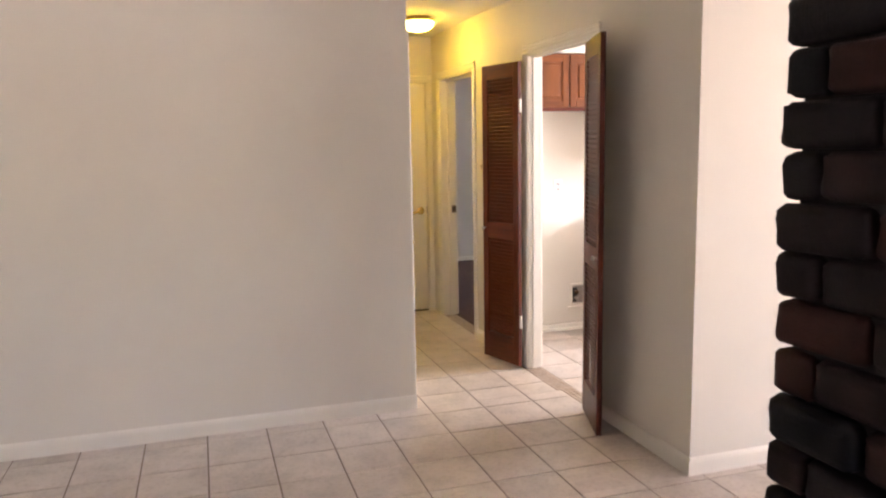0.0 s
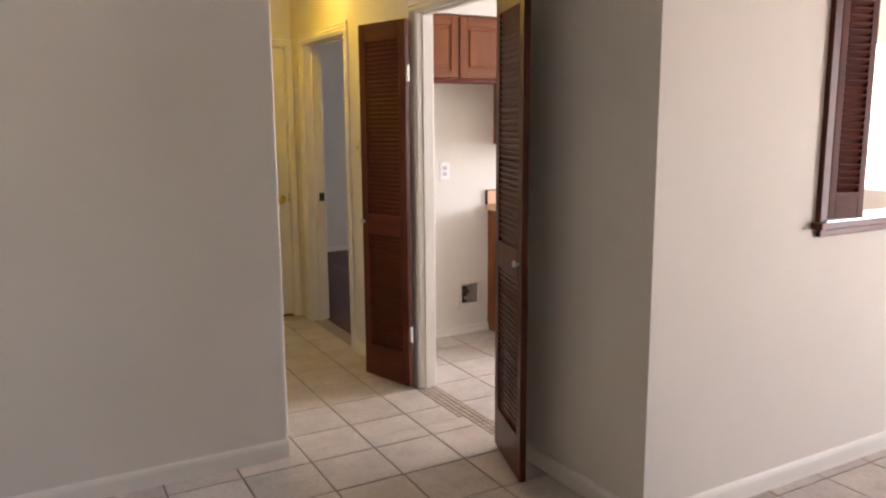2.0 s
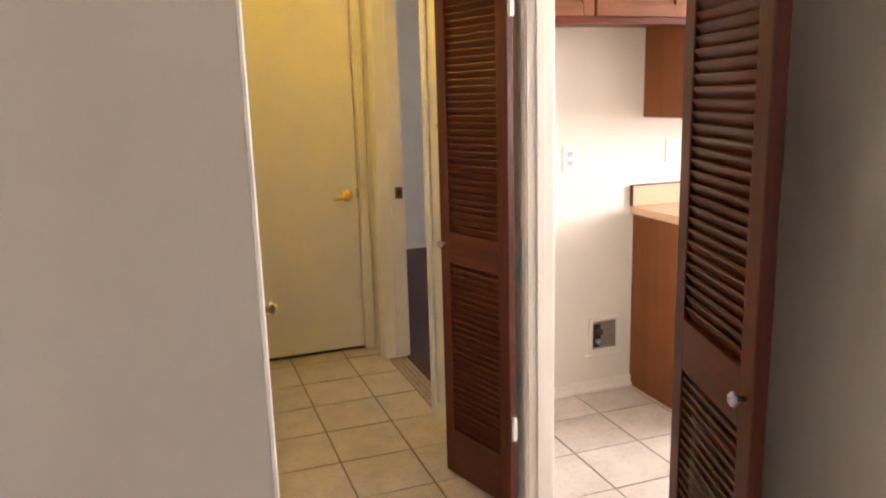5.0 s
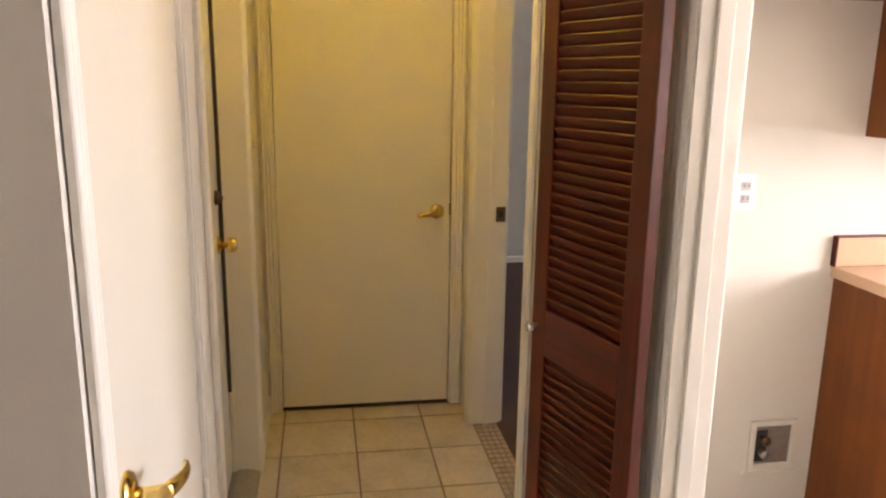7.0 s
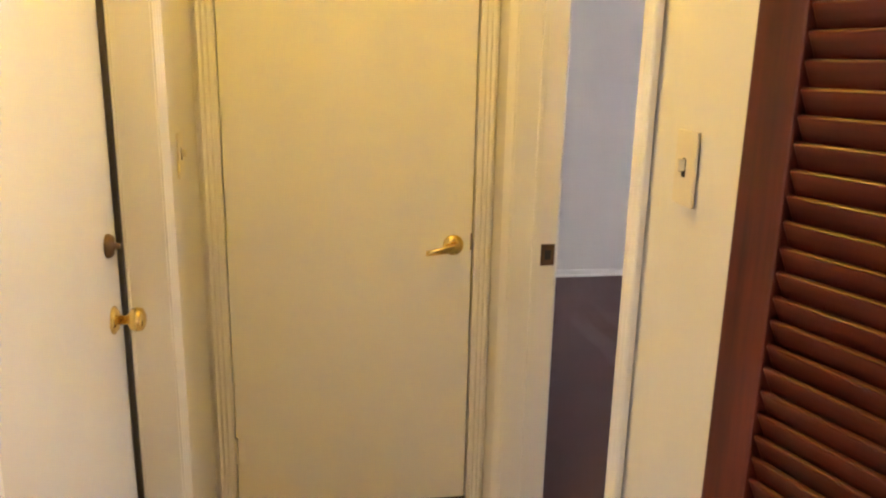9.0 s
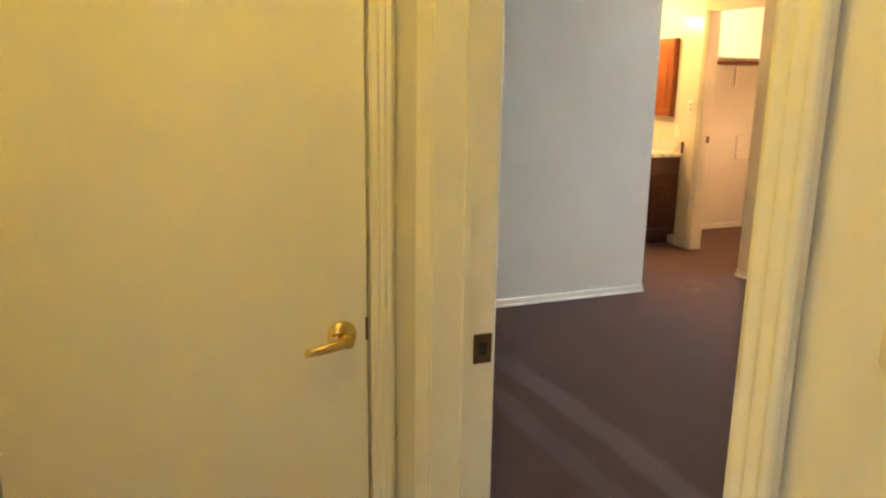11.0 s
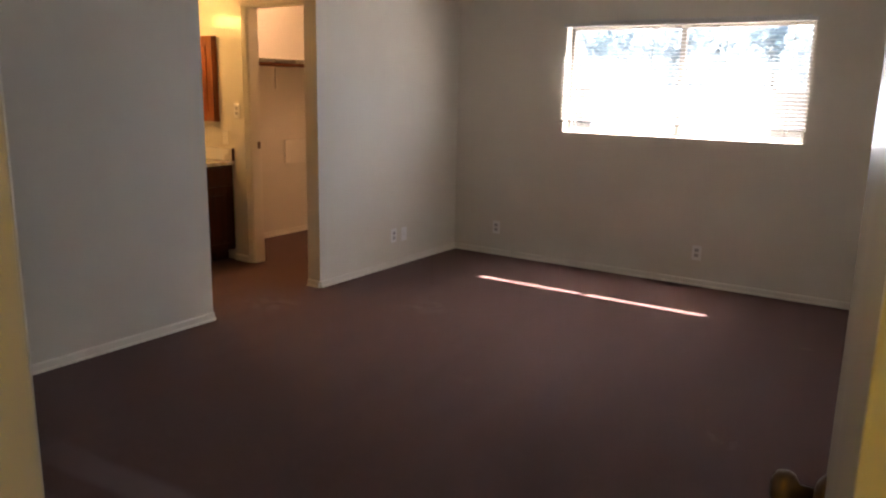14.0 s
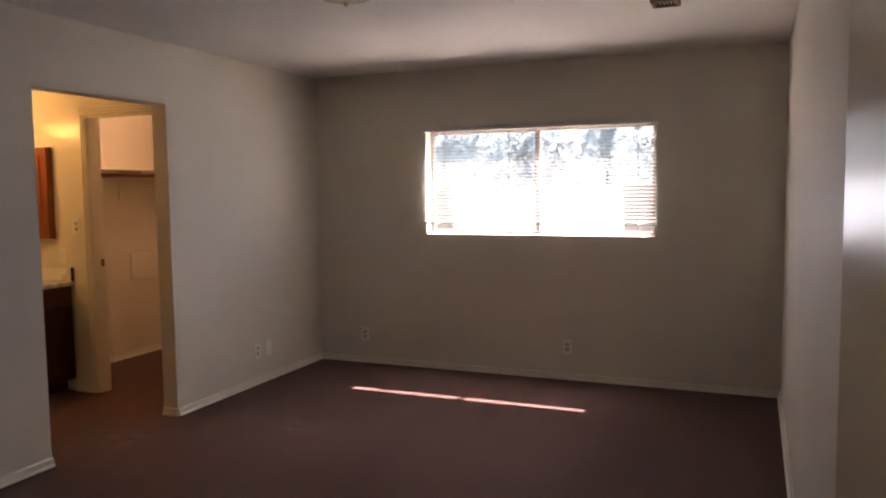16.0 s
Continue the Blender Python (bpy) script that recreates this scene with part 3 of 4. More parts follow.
def louver_leaf(name, m, label, group, w=0.40, z0=0.02, z1=2.02, rails=((0.02, 0.205), (0.862, 0.976), (1.925, 2.02)), stile=0.056, t=0.028, step=0.024, tilt=61, knob_side=1, knob_z=0.93, category="louvered door"):
    """A louvred leaf: local x from the hinge, rails at the given heights, slats between them."""
    ob = thing(name, m, label, category, group)
    for x in (0, w - stile):
        part("stile", boxed(x, -t / 2, z0, x + stile, t / 2, z1, 0.003), LOUVER_V, ob)
    for a, b in rails:
        part("rail", boxed(stile, -t / 2, a, w - stile, t / 2, b, 0.002), LOUVER_H, ob)
    me = slat_mesh("slat", w - 2 * stile - 0.001, LOUVER_H, tilt=tilt)
    for (a, b), (c, d) in zip(rails, rails[1:]):
        count = int((c - b) / step)
        for k in range(count):
            piece("slat", me, ob, pose(w / 2, 0, b + (k + 0.5) * (c - b) / count, random.uniform(-1.5, 1.5), random.uniform(-0.25, 0.25)))
    if knob_side:
        turn = pose(w - 0.026, -knob_side * t / 2, knob_z, 90 if knob_side > 0 else -90)
        part("knob", lathe(bmesh.new(), [(0.006, 0), (0.006, 0.012), (0.013, 0.017), (0.015, 0.023), (0.011, 0.029), (0.002, 0.030)], turn, 16), STEEL, ob, "small bright metal knob")
    return ob


leaf_far = louver_leaf("louvered_door", pose(0.873, 0.488, 0, 0, 0, 106), "dark mahogany louvered door leaf, open against the hall wall", "kitchen doorway leaves", w=0.385, knob_side=-1)
leaf_near = louver_leaf("louvered_door", pose(0.884, -0.380, 0, 0, 0, 251.5), "dark mahogany louvered door leaf, open toward the living room", "kitchen doorway leaves", w=0.41, tilt=-61, knob_side=1)
for leaf, s in ((leaf_far, 1), (leaf_near, -1)):
    for z in (0.28, 1.7):
        part("hinge", boxed(-0.012, -0.008, z, 0.004, 0.008, z + 0.085, 0.002), TRIM, leaf, "white painted hinge")

# ---- hall lamp ----
hall_lamp = thing("ceiling_light", pose(0.50, 1.50, H), "flush ceiling light with lit frosted glass bowl and brass rim", "ceiling light")
part("canopy", lathe(bmesh.new(), [(0.10, 0), (0.10, -0.012), (0.085, -0.03), (0.07, -0.032)], None, 32), BRASS, hall_lamp)
part("bowl", lathe(bmesh.new(), [(0.112, -0.026), (0.118, -0.036), (0.112, -0.064), (0.085, -0.088), (0.045, -0.10), (0.004, -0.104)], None, 32), LAMP_GLASS, hall_lamp, "lit frosted glass bowl")
part("rim", lathe(bmesh.new(), [(0.124, -0.02), (0.127, -0.028), (0.124, -0.036), (0.116, -0.036), (0.116, -0.02)], None, 32), BRASS, hall_lamp)
for a in (20, 140, 260):
    part("screw", lathe(bmesh.new(), [(0.006, 0), (0.007, 0.014), (0.003, 0.018)], pose(0.126 * math.cos(radians(a)), 0.126 * math.sin(radians(a)), -0.028, 0, 90, a), 10), BRASS, hall_lamp)

# ---- plates on the walls ----


def outlet(m, label, material=None, kind="outlet"):
    """A plate in the local xz plane, standing out towards -y."""
    ob = thing({"outlet": "wall_outlet", "switch": "light_switch", "rocker": "light_switch", "blank": "wall_plate"}[kind], m, label, {"outlet": "outlet", "switch": "switch", "rocker": "switch", "blank": "wall plate"}[kind])
    material = material or PLASTIC
    part("plate", boxed(-0.035, -0.006, -0.057, 0.035, 0, 0.057, 0.003), material, ob)
    if kind == "outlet":
        for z in (-0.02, 0.02):
            part("receptacle", boxed(-0.016, -0.0085, z - 0.014, 0.016, -0.006, z + 0.014, 0.0012), SOCKET, ob, "grey socket face")
            bm = boxed(-0.008, -0.0092, z - 0.003, -0.006, -0.0083, z + 0.007)
            box(bm, 0.006, -0.0092, z - 0.003, 0.008, -0.0083, z + 0.007)
            part("slots", bm, DARK, ob)
    elif kind == "switch":
        part("toggle", boxed(-0.005, -0.018, -0.004, 0.005, -0.006, 0.014, 0.0015), material, ob)
        part("slot", boxed(-0.006, -0.0068, -0.013, 0.006, -0.0058, 0.015), DARK, ob)
    elif kind == "rocker":
        # grey sheet stands in for the shadow line round the paddle
        part("surround", boxed(-0.020, -0.0072, -0.037, 0.020, -0.006, 0.037), SOCKET, ob, "grey surround, coloured as the shadow round the paddle")
        part("paddle", boxed(-0.0165, -0.0105, -0.0335, 0.0165, -0.006, 0.0335, 0.002), material, ob)
    else:
        part("screw", lathe(bmesh.new(), [(0.004, 0.0055), (0.004, 0.007), (0.001, 0.0075)], pose(0, 0, 0, 90), 8), STEEL, ob)
    return ob


outlet(pose(1.575, KIT_N, 1.16), "white double outlet on the kitchen wall")
outlet(pose(2.135, KIT_N, 1.17), "white rocker switch plate above the kitchen counter", None, "rocker")
outlet(pose(HALL_B + 0.008, 1.235, 1.335, 0, 0, -93), "ivory light switch beside the bedroom door", IVORY, "switch")
outlet(pose(0, 2.16, 1.24, 0, 0, 90), "ivory light switch on the hall wall", IVORY, "switch")
outlet(pose(BED_E, 4.70, 0.25, 0, 0, -90), "white outlet low on the window wall")
outlet(pose(BED_E, 2.945, 0.26, 0, 0, -90), "white outlet low on the window wall")
outlet(pose(5.46, BED_N, 0.26), "white outlet low on the bedroom wall")
outlet(pose(5.60, BED_N, 0.255), "white cable plate low on the bedroom wall", None, "blank")
outlet(pose(3.3, BED_S, 0.27, 0, 0, 180), "white outlet low on the bedroom side wall")

# ---- kitchen ----


def raised_panel(name, parent, x0, x1, z0, z1, y, mat_v, mat_h, frame_w=0.05, t=0.019):
    """A cabinet door in the local xz plane; its back at y, its face towards -y."""
    ob = new(name)
    ob.parent = parent
    for a in (x0, x1 - frame_w):
        part("stile", boxed(a, y - t, z0, a + frame_w, y, z1, 0.003), mat_v, ob)
    for a in (z0, z1 - frame_w):
        part("rail", boxed(x0 + frame_w, y - t, a, x1 - frame_w, y, a + frame_w, 0.002), mat_h, ob)
    bm = boxed(x0 + frame_w - 0.003, y - 0.009, z0 + frame_w - 0.003, x1 - frame_w + 0.003, y - 0.002, z1 - frame_w + 0.003)
    box(bm, x0 + frame_w + 0.022, y - 0.0165, z0 + frame_w + 0.022, x1 - frame_w - 0.022, y - 0.008, z1 - frame_w - 0.022, 0.006)
    part("panel", bm, mat_v, ob)
    return ob


def cabinet(name, m, w, h, d, doors, label, mat_v=None, mat_h=None, toe=0.0, drawer=0.0):
    """A cabinet: local x 0..w, back at y = 0, front at y = -d, from z 0 to h."""
    mat_v, mat_h = mat_v or OAK_V, mat_h or OAK_H
    ob = thing(name, m, label, "cabinet")
    body = boxed(0, -d + 0.02, toe, w, 0, h, 0.0015)
    if toe:
        box(body, 0.0, -d + 0.09, 0, w, 0, toe)
    part("body", body, mat_v, ob)
    bm = bmesh.new()
    for x in (0, w - 0.035):
        box(bm, x, -d, toe, x + 0.035, -d + 0.019, h)
    for z in (toe, h - 0.035):
        box(bm, 0.035, -d, z, w - 0.035, -d + 0.019, z + 0.035)
    part("face_frame", bm, mat_h, ob)
    if not toe:
        # dark red strip along the bottom front edge
        part("bottom_trim", boxed(0, -d - 0.008, -0.014, w, -d + 0.012, 0.012, 0.003), LOUVER_H, ob, "dark bottom edge strip")
    span = (w - 0.03) / doors
    for k in range(doors):
        x0 = 0.015 + k * span
        raised_panel("door", ob, x0 + 0.006, x0 + span - 0.006, toe + 0.015, h - 0.015 - drawer, -d, mat_v, mat_h)
        if drawer:
            part("drawer_front", boxed(x0 + 0.006, -d - 0.019, h - drawer, x0 + span - 0.006, -d, h - 0.012, 0.004), mat_h, ob)
    return ob


cabinet("wall_cabinet", pose(1.05, KIT_N, 1.745), 0.915, 0.40, 0.305, 2, "short reddish oak wall cabinet over the laundry space")
cabinet("wall_cabinet", pose(1.97, KIT_N, 1.335), 0.76, 0.81, 0.305, 2, "tall reddish oak wall cabinet above the counter")
cabinet("wall_cabinet", pose(2.735, KIT_N, 1.335), 0.76, 0.81, 0.305, 2, "tall reddish oak wall cabinet above the counter")
cabinet("base_cabinet", pose(1.925, KIT_N, 0), 0.76, 0.875, 0.61, 2, "reddish oak base cabinet with drawers", None, None, 0.1, 0.16)
cabinet("base_cabinet", pose(2.69, KIT_N, 0), 0.76, 0.875, 0.61, 2, "reddish oak base cabinet with drawers", None, None, 0.1, 0.16)
worktop = thing("worktop", pose(1.91, KIT_N, 0.876), "peach laminate kitchen worktop with backsplash and dark edge", "worktop")
part("slab", boxed(0, -0.635, 0, 1.56, 0, 0.038, 0.004), LAMINATE, worktop)
part("backsplash", boxed(0, -0.02, 0.0385, 1.56, 0, 0.135, 0.003), LAMINATE, worktop)
bm = boxed(0.0, -0.0225, 0.135, 1.56, 0.0, 0.140)
box(bm, -0.005, -0.0225, 0.0385, 0.0, 0.0, 0.140)
part("edge_strip", bm, LOUVER_H, worktop, "dark edge strip")
soffit = setting("soffit", boxed(HALL_R + TR, 1.04, 2.15, KIT_E, KIT_N, H), WALL)

# dryer vent box, recessed in a white surround
vent = thing("dryer_vent_box", pose(1.77, KIT_N, 0.285), "white recessed dryer vent box in the kitchen wall", "vent box")
bm = bmesh.new()
for a in ((-0.085, -0.012, -0.095, -0.066, 0, 0.09), (0.066, -0.012, -0.095, 0.085, 0, 0.09), (-0.066, -0.012, -0.095, 0.066, 0, -0.07), (-0.066, -0.012, 0.072, 0.066, 0, 0.09)):
    box(bm, *a, 0.002)
part("surround", bm, WALL, vent)
part("back", boxed(-0.066, -0.003, -0.07, 0.066, -0.001, 0.072), ALU, vent)
# near-black panel: shade of the recess's left half, put in as colour
part("opening", boxed(-0.064, -0.0045, -0.06, -0.02, -0.003, 0.055), DARK, vent)
part("valve", lathe(bmesh.new(), [(0.012, 0.003), (0.012, 0.02), (0.018, 0.022), (0.018, 0.028), (0.004, 0.032)], pose(-0.036, 0, 0.022, 90), 14), BRONZE, vent)
part("valve", lathe(bmesh.new(), [(0.012, 0.003), (0.012, 0.02), (0.016, 0.022), (0.016, 0.028), (0.004, 0.032)], pose(-0.036, 0, -0.028, 90), 14), ALU, vent)
part("ledge", boxed(-0.105, -0.018, -0.105, 0.09, -0.002, -0.095, 0.002), WALL, vent)

# ---- pass-through with shutters in the dining wall ----
hatch = thing("kitchen_hatch", pose(0, C_Y, 0), "dark mahogany frame and sill round the kitchen hatch", "window frame")
part("side_frame", boxed(1.79, -0.022, 1.06, 1.835, 0.12, 2.08, 0.003), LOUVER_V, hatch)
part("side_frame", boxed(2.945, -0.022, 1.06, 2.99, 0.12, 2.08, 0.003), LOUVER_V, hatch)
part("head_frame", boxed(1.835, -0.022, 2.025, 2.945, 0.12, 2.08, 0.003), LOUVER_H, hatch)
part("sill", boxed(1.765, -0.05, 1.055, 3.015, 0.13, 1.085, 0.005), LOUVER_H, hatch)
part("apron", boxed(1.80, -0.02, 1.025, 2.98, 0, 1.055, 0.003), LOUVER_H, hatch)
for x, a in ((1.838, -13), (2.94, 195)):
    louver_leaf("shutter", pose(x, C_Y - 0.012, 0, 0, 0, a), "dark mahogany louvered shutter, partly open over the hatch", "hatch shutters", 0.17, 1.095, 2.015, ((1.095, 1.20), (1.93, 2.015)), 0.032, 0.022, 0.027, -50, 0, 0, "shutter")

# ---- bedroom window with blinds ----
WY0, WY1, WZ0, WZ1 = 2.30, 4.11, 1.115, 1.95
window = thing("window", pose(BED_E + 0.14, 0, 0), "wide aluminium sliding window in the bedroom", "window")
bm = bmesh.new()
for a in ((-0.05, WY0, WZ0, -0.01, WY0 + 0.03, WZ1), (-0.05, WY1 - 0.03, WZ0, -0.01, WY1, WZ1), (-0.05, WY0 + 0.03, WZ0, -0.01, WY1 - 0.03, WZ0 + 0.03), (-0.05, WY0 + 0.03, WZ1 - 0.03, -0.01, WY1 - 0.03, WZ1)):
    box(bm, *a, 0.002)
part("window_frame", bm, ALU, window)
part("meeting_stile", boxed(-0.045, 3.185, WZ0 + 0.03, -0.012, 3.225, WZ1 - 0.03, 0.002), ALU, window)
for a, b in ((WY0 + 0.03, 3.185), (3.225, WY1 - 0.03)):
    pane = part("pane", boxed(-0.032, a, WZ0 + 0.03, -0.028, b, WZ1 - 0.03), GLASS, window)
    pane.visible_shadow = False
setting("window_1_sill", boxed(BED_E - 0.004, WY0 + 0.002, WZ0 - 0.001, BED_E + 0.089, WY1 - 0.002, WZ0 + 0.003, 0.004), TRIM)
blind = thing("venetian_blind", pose(BED_E - 0.0165, 0, 0), "white venetian blind with slats open, lowered over the window", "blind")
part("headrail", boxed(-0.016, WY0 - 0.015, WZ1 - 0.012, 0.0155, WY1 + 0.015, WZ1 + 0.014, 0.002), SLAT, blind)
bm = boxed(-0.013, WY0 - 0.015, WZ0 + 0.084, 0.013, WY1 + 0.015, WZ0 + 0.096, 0.003)
part("bottom_rail", bm, ALU, blind, "dull metal bottom rail")
for k in range(6):
    y = WY1 - 0.11 - k * 0.318
    part("rail_clip", boxed(-0.0155, y - 0.012, WZ0 + 0.081, 0.0135, y + 0.012, WZ0 + 0.099, 0.002), PLASTIC, blind, "white plastic rail clip")
nslat = 26
curve = bmesh.new()
L2 = (WY1 - WY0) / 2 + 0.013
rows_v = [[curve.verts.new((0.0125 * u, s * L2, 0.0025 * (1 - u * u))) for u in (-1, -0.5, 0, 0.5, 1)] for s in (-1, 1)]
low_v = [[curve.verts.new((0.0125 * u, s * L2, 0.0025 * (1 - u * u) - 0.0007)) for u in (-1, -0.5, 0, 0.5, 1)] for s in (-1, 1)]
for k in range(4):
    curve.faces.new((rows_v[0][k], rows_v[0][k + 1], rows_v[1][k + 1], rows_v[1][k]))
    curve.faces.new((low_v[0][k], low_v[1][k], low_v[1][k + 1], low_v[0][k + 1]))
for k in (0, 4):
    curve.faces.new((rows_v[0][k], rows_v[1][k], low_v[1][k], low_v[0][k]))
bmesh.ops.recalc_face_normals(curve, faces=curve.faces)
slat_me = mesh_of("blind_slat", curve, SLAT)
for k in range(nslat):
    z = WZ0 + 0.112 + k * (WZ1 - 0.05 - WZ0 - 0.112) / (nslat - 1)
    piece("slat", slat_me, blind, pose(0, (WY0 + WY1) / 2, z, random.uniform(-0.08, 0.08), -9 + random.uniform(-2, 2)))
for y in (2.42, 2.86, 3.40, 3.94):
    bm = bmesh.new()
    for x in (-0.0135, 0.0135):
        box(bm, x - 0.0009, y - 0.0015, WZ0 + 0.004, x + 0.0009, y + 0.0015, WZ1 - 0.02)
    part("ladder_cord", bm, CORD, blind)
part("wand", lathe(bmesh.new(), [(0.004, 0), (0.004, -0.55), (0.002, -0.56)], Matrix.Translation((-0.026, WY1 - 0.08, WZ1 - 0.03)), 8), CORD, blind, "tilt wand")
valance = tagged(part("valance_strip", boxed(BED_E - 0.034, 2.33, WZ1 + 0.016, BED_E - 0.001, 3.9, WZ1 + 0.03, 0.002), SLAT), "thin white blind valance on the wall above the window", "valance")

# ---- small dark ceiling vent in the bedroom ----
register = thing("ceiling_vent", pose(4.86, 2.08, H), "small dark brown metal ceiling vent", "ceiling vent")
bm = bmesh.new()
for a in ((-0.075, -0.07, -0.022, 0.075, -0.055, 0), (-0.075, 0.055, -0.022, 0.075, 0.07, 0), (-0.075, -0.055, -0.022, -0.06, 0.055, 0), (0.06, -0.055, -0.022, 0.075, 0.055, 0)):
    box(bm, *a, 0.002)
part("frame", bm, BRONZE, register)
part("backing", boxed(-0.06, -0.055, -0.004, 0.06, 0.055, -0.001), DARK, register)
vane = mesh_of("vane", boxed(-0.06, -0.008, -0.001, 0.06, 0.008, 0.001), BRONZE)
for k in range(6):
    piece("vane", vane, register, pose(0, -0.045 + k * 0.018, -0.013, 35))

# ---- unlit ceiling light in the middle of the bedroom ----
FROST = painted("frosted_glass", (0.82, 0.80, 0.66), 0.25, 0.03, 0.05, 60, 0.001)
bed_light = thing("ceiling_light", pose(3.80, 3.36, H), "unlit flush ceiling light with cream frosted glass bowl", "ceiling light")
part("canopy", lathe(bmesh.new(), [(0.12, 0), (0.12, -0.014), (0.10, -0.03), (0.08, -0.032)], None, 32), BRASS, bed_light)
part("bowl", lathe(bmesh.new(), [(0.158, -0.028), (0.165, -0.040), (0.150, -0.068), (0.110, -0.092), (0.055, -0.106), (0.004, -0.110)], None, 36), FROST, bed_light, "cream frosted glass bowl")
part("finial", lathe(bmesh.new(), [(0.010, -0.108), (0.013, -0.116), (0.007, -0.126), (0.001, -0.130)], None, 14), BRASS, bed_light)

# cord coil added on the window sill to dim a stretch of the sun strip
bm = bmesh.new()
cord_path = [Vector((0.012 * math.sin(2.1 * a), 0.062 * math.cos(a) + 0.012 * math.sin(3 * a), 0.006 + 0.0042 * a / 1.6)) for a in [0.28 * i for i in range(62)]]
rings = [[bm.verts.new(p + Vector((0.0028 * math.cos(q * math.pi / 3), 0, 0.0028 * math.sin(q * math.pi / 3)))) for q in range(6)] for p in cord_path]
for a, b in zip(rings, rings[1:]):
    for q in range(6):
        bm.faces.new((a[q], a[(q + 1) % 6], b[(q + 1) % 6], b[q])).smooth = True
shade_coil = part("shade_coil", bm, CORD)
shade_coil.matrix_basis = pose(BED_E + 0.012, 3.84, WZ0 + 0.003)
tagged(shade_coil, "added cord coil on the window sill that shades part of the sun strip", "cord")

# ---- dressing alcove: vanity, cabinet, lamp ----
vanity = cabinet("vanity_cabinet", pose(3.60, ALC_N, 0), 1.225, 0.80, 0.54, 3, "dark stained vanity cabinet with panel doors", DARK_OAK, DARK_OAK, 0.1, 0.15)
vtop = thing("bathroom_counter", pose(3.58, ALC_N, 0.802), "pale marbled vanity top with splashes", "counter")
part("slab", boxed(0, -0.565, 0, 1.249, 0, 0.032, 0.006), MARBLE, vtop)
part("backsplash", boxed(0, -0.02, 0.0325, 1.229, 0, 0.13, 0.004), MARBLE, vtop)
part("side_splash", boxed(1.229, -0.56, 0.0325, 1.249, 0, 0.13, 0.004), MARBLE, vtop)
part("edge_strip", boxed(1.226, -0.566, 0.0325, 1.2495, -0.5605, 0.134, 0.001), DARK_OAK, vtop, "dark edge strip")
part("basin", lathe(bmesh.new(), [(0.21, 0.033), (0.20, 0.036), (0.18, 0.034), (0.02, 0.0335)], Matrix.Translation((0.62, -0.29, 0)), 28), PLASTIC, vtop)
part("faucet", lathe(bmesh.new(), [(0.022, 0.032), (0.02, 0.06), (0.012, 0.07), (0.01, 0.11), (0.002, 0.112)], Matrix.Translation((0.62, -0.1, 0)), 14), STEEL, vtop)
med = thing("medicine_cabinet", pose(ALC_E, 6.42, 1.15, 0, 0, -90), "reddish wooden wall cabinet with a raised panel door", "cabinet")
med.matrix_basis = pose(ALC_E, 6.855, 1.145, 0, 0, -90)
part("body", boxed(0, -0.035, 0, 0.40, 0, 0.68, 0.002), CAB_WOOD, med)
raised_panel("door", med, 0.002, 0.398, 0.002, 0.678, -0.035, CAB_WOOD, CAB_WOOD, 0.055)
tagged(part("mirror", boxed(3.75, ALC_N - 0.006, 1.0, 4.6, ALC_N, 1.85, 0.001), MIRROR), "plain wall mirror above the vanity", "mirror")
bar_light = thing("vanity_light", pose(4.2, ALC_N, 1.98), "brass vanity light bar with lit round bulbs", "wall light")
part("bar", boxed(-0.35, -0.035, -0.05, 0.35, 0, 0.05, 0.004), BRASS, bar_light)
for x in (-0.26, -0.09, 0.09, 0.26):
    part("bulb", lathe(bmesh.new(), [(0.014, 0.035), (0.02, 0.05), (0.04, 0.07), (0.047, 0.092), (0.04, 0.115), (0.02, 0.132), (0.002, 0.137)], pose(x, 0, 0, 90), 20), BULB, bar_light)
outlet(pose(ALC_E, 6.24, 1.24, 0, 0, -90), "white double switch plate beside the closet door", None, "outlet")
outlet(pose(ALC_E, 6.39, 1.02, 0, 0, -90), "white plate above the vanity splash", None, "blank")

closet_light = thing("ceiling_light", pose(5.35, 6.1, H), "small lit closet ceiling light with glass globe", "ceiling light")
part("canopy", lathe(bmesh.new(), [(0.06, 0), (0.06, -0.015), (0.04, -0.03)], None, 20), PLASTIC, closet_light)
part("globe", lathe(bmesh.new(), [(0.035, -0.03), (0.07, -0.055), (0.08, -0.09), (0.065, -0.13), (0.03, -0.15), (0.003, -0.153)], None, 24), CLOSET_GLASS, closet_light, "lit glass globe")

# ---- closet: shelf, rod, bracket, wall patch ----
shelf = thing("closet_shelf", pose(0, CLO_N, 1.67), "white closet shelf with cleat and wooden rod", "shelf")
part("board", boxed(ALC_E + TC, -0.32, 0, BED_E, 0, 0.019, 0.002), TRIM, shelf)
part("cleat", boxed(ALC_E + TC, -0.019, -0.07, BED_E, 0, 0, 0.002), TRIM, shelf)
part("rod", lathe(bmesh.new(), [(0.0165, ALC_E + TC), (0.0165, BED_E)], pose(0, -0.27, -0.045, 0, 90, 0), 16), OAK_H, shelf, "wooden hanging rod")
bm = boxed(5.79, -0.28, -0.06, 5.81, -0.005, -0.001, 0.002)
box(bm, 5.79, -0.019, -0.26, 5.81, -0.001, -0.06, 0.002)
part("bracket", bm, TRIM, shelf)
tagged(part("wall_panel", boxed(5.89, CLO_N - 0.022, 0.70, 6.26, CLO_N, 0.93, 0.003), TRIM), "white access panel on the closet wall", "access panel")

# ---- brick chimney breast beside the way in ----
BX, BYN, BYS = -0.135, -2.93, -4.75
COURSE, STR, HEAD = 0.0872, 0.205, 0.098
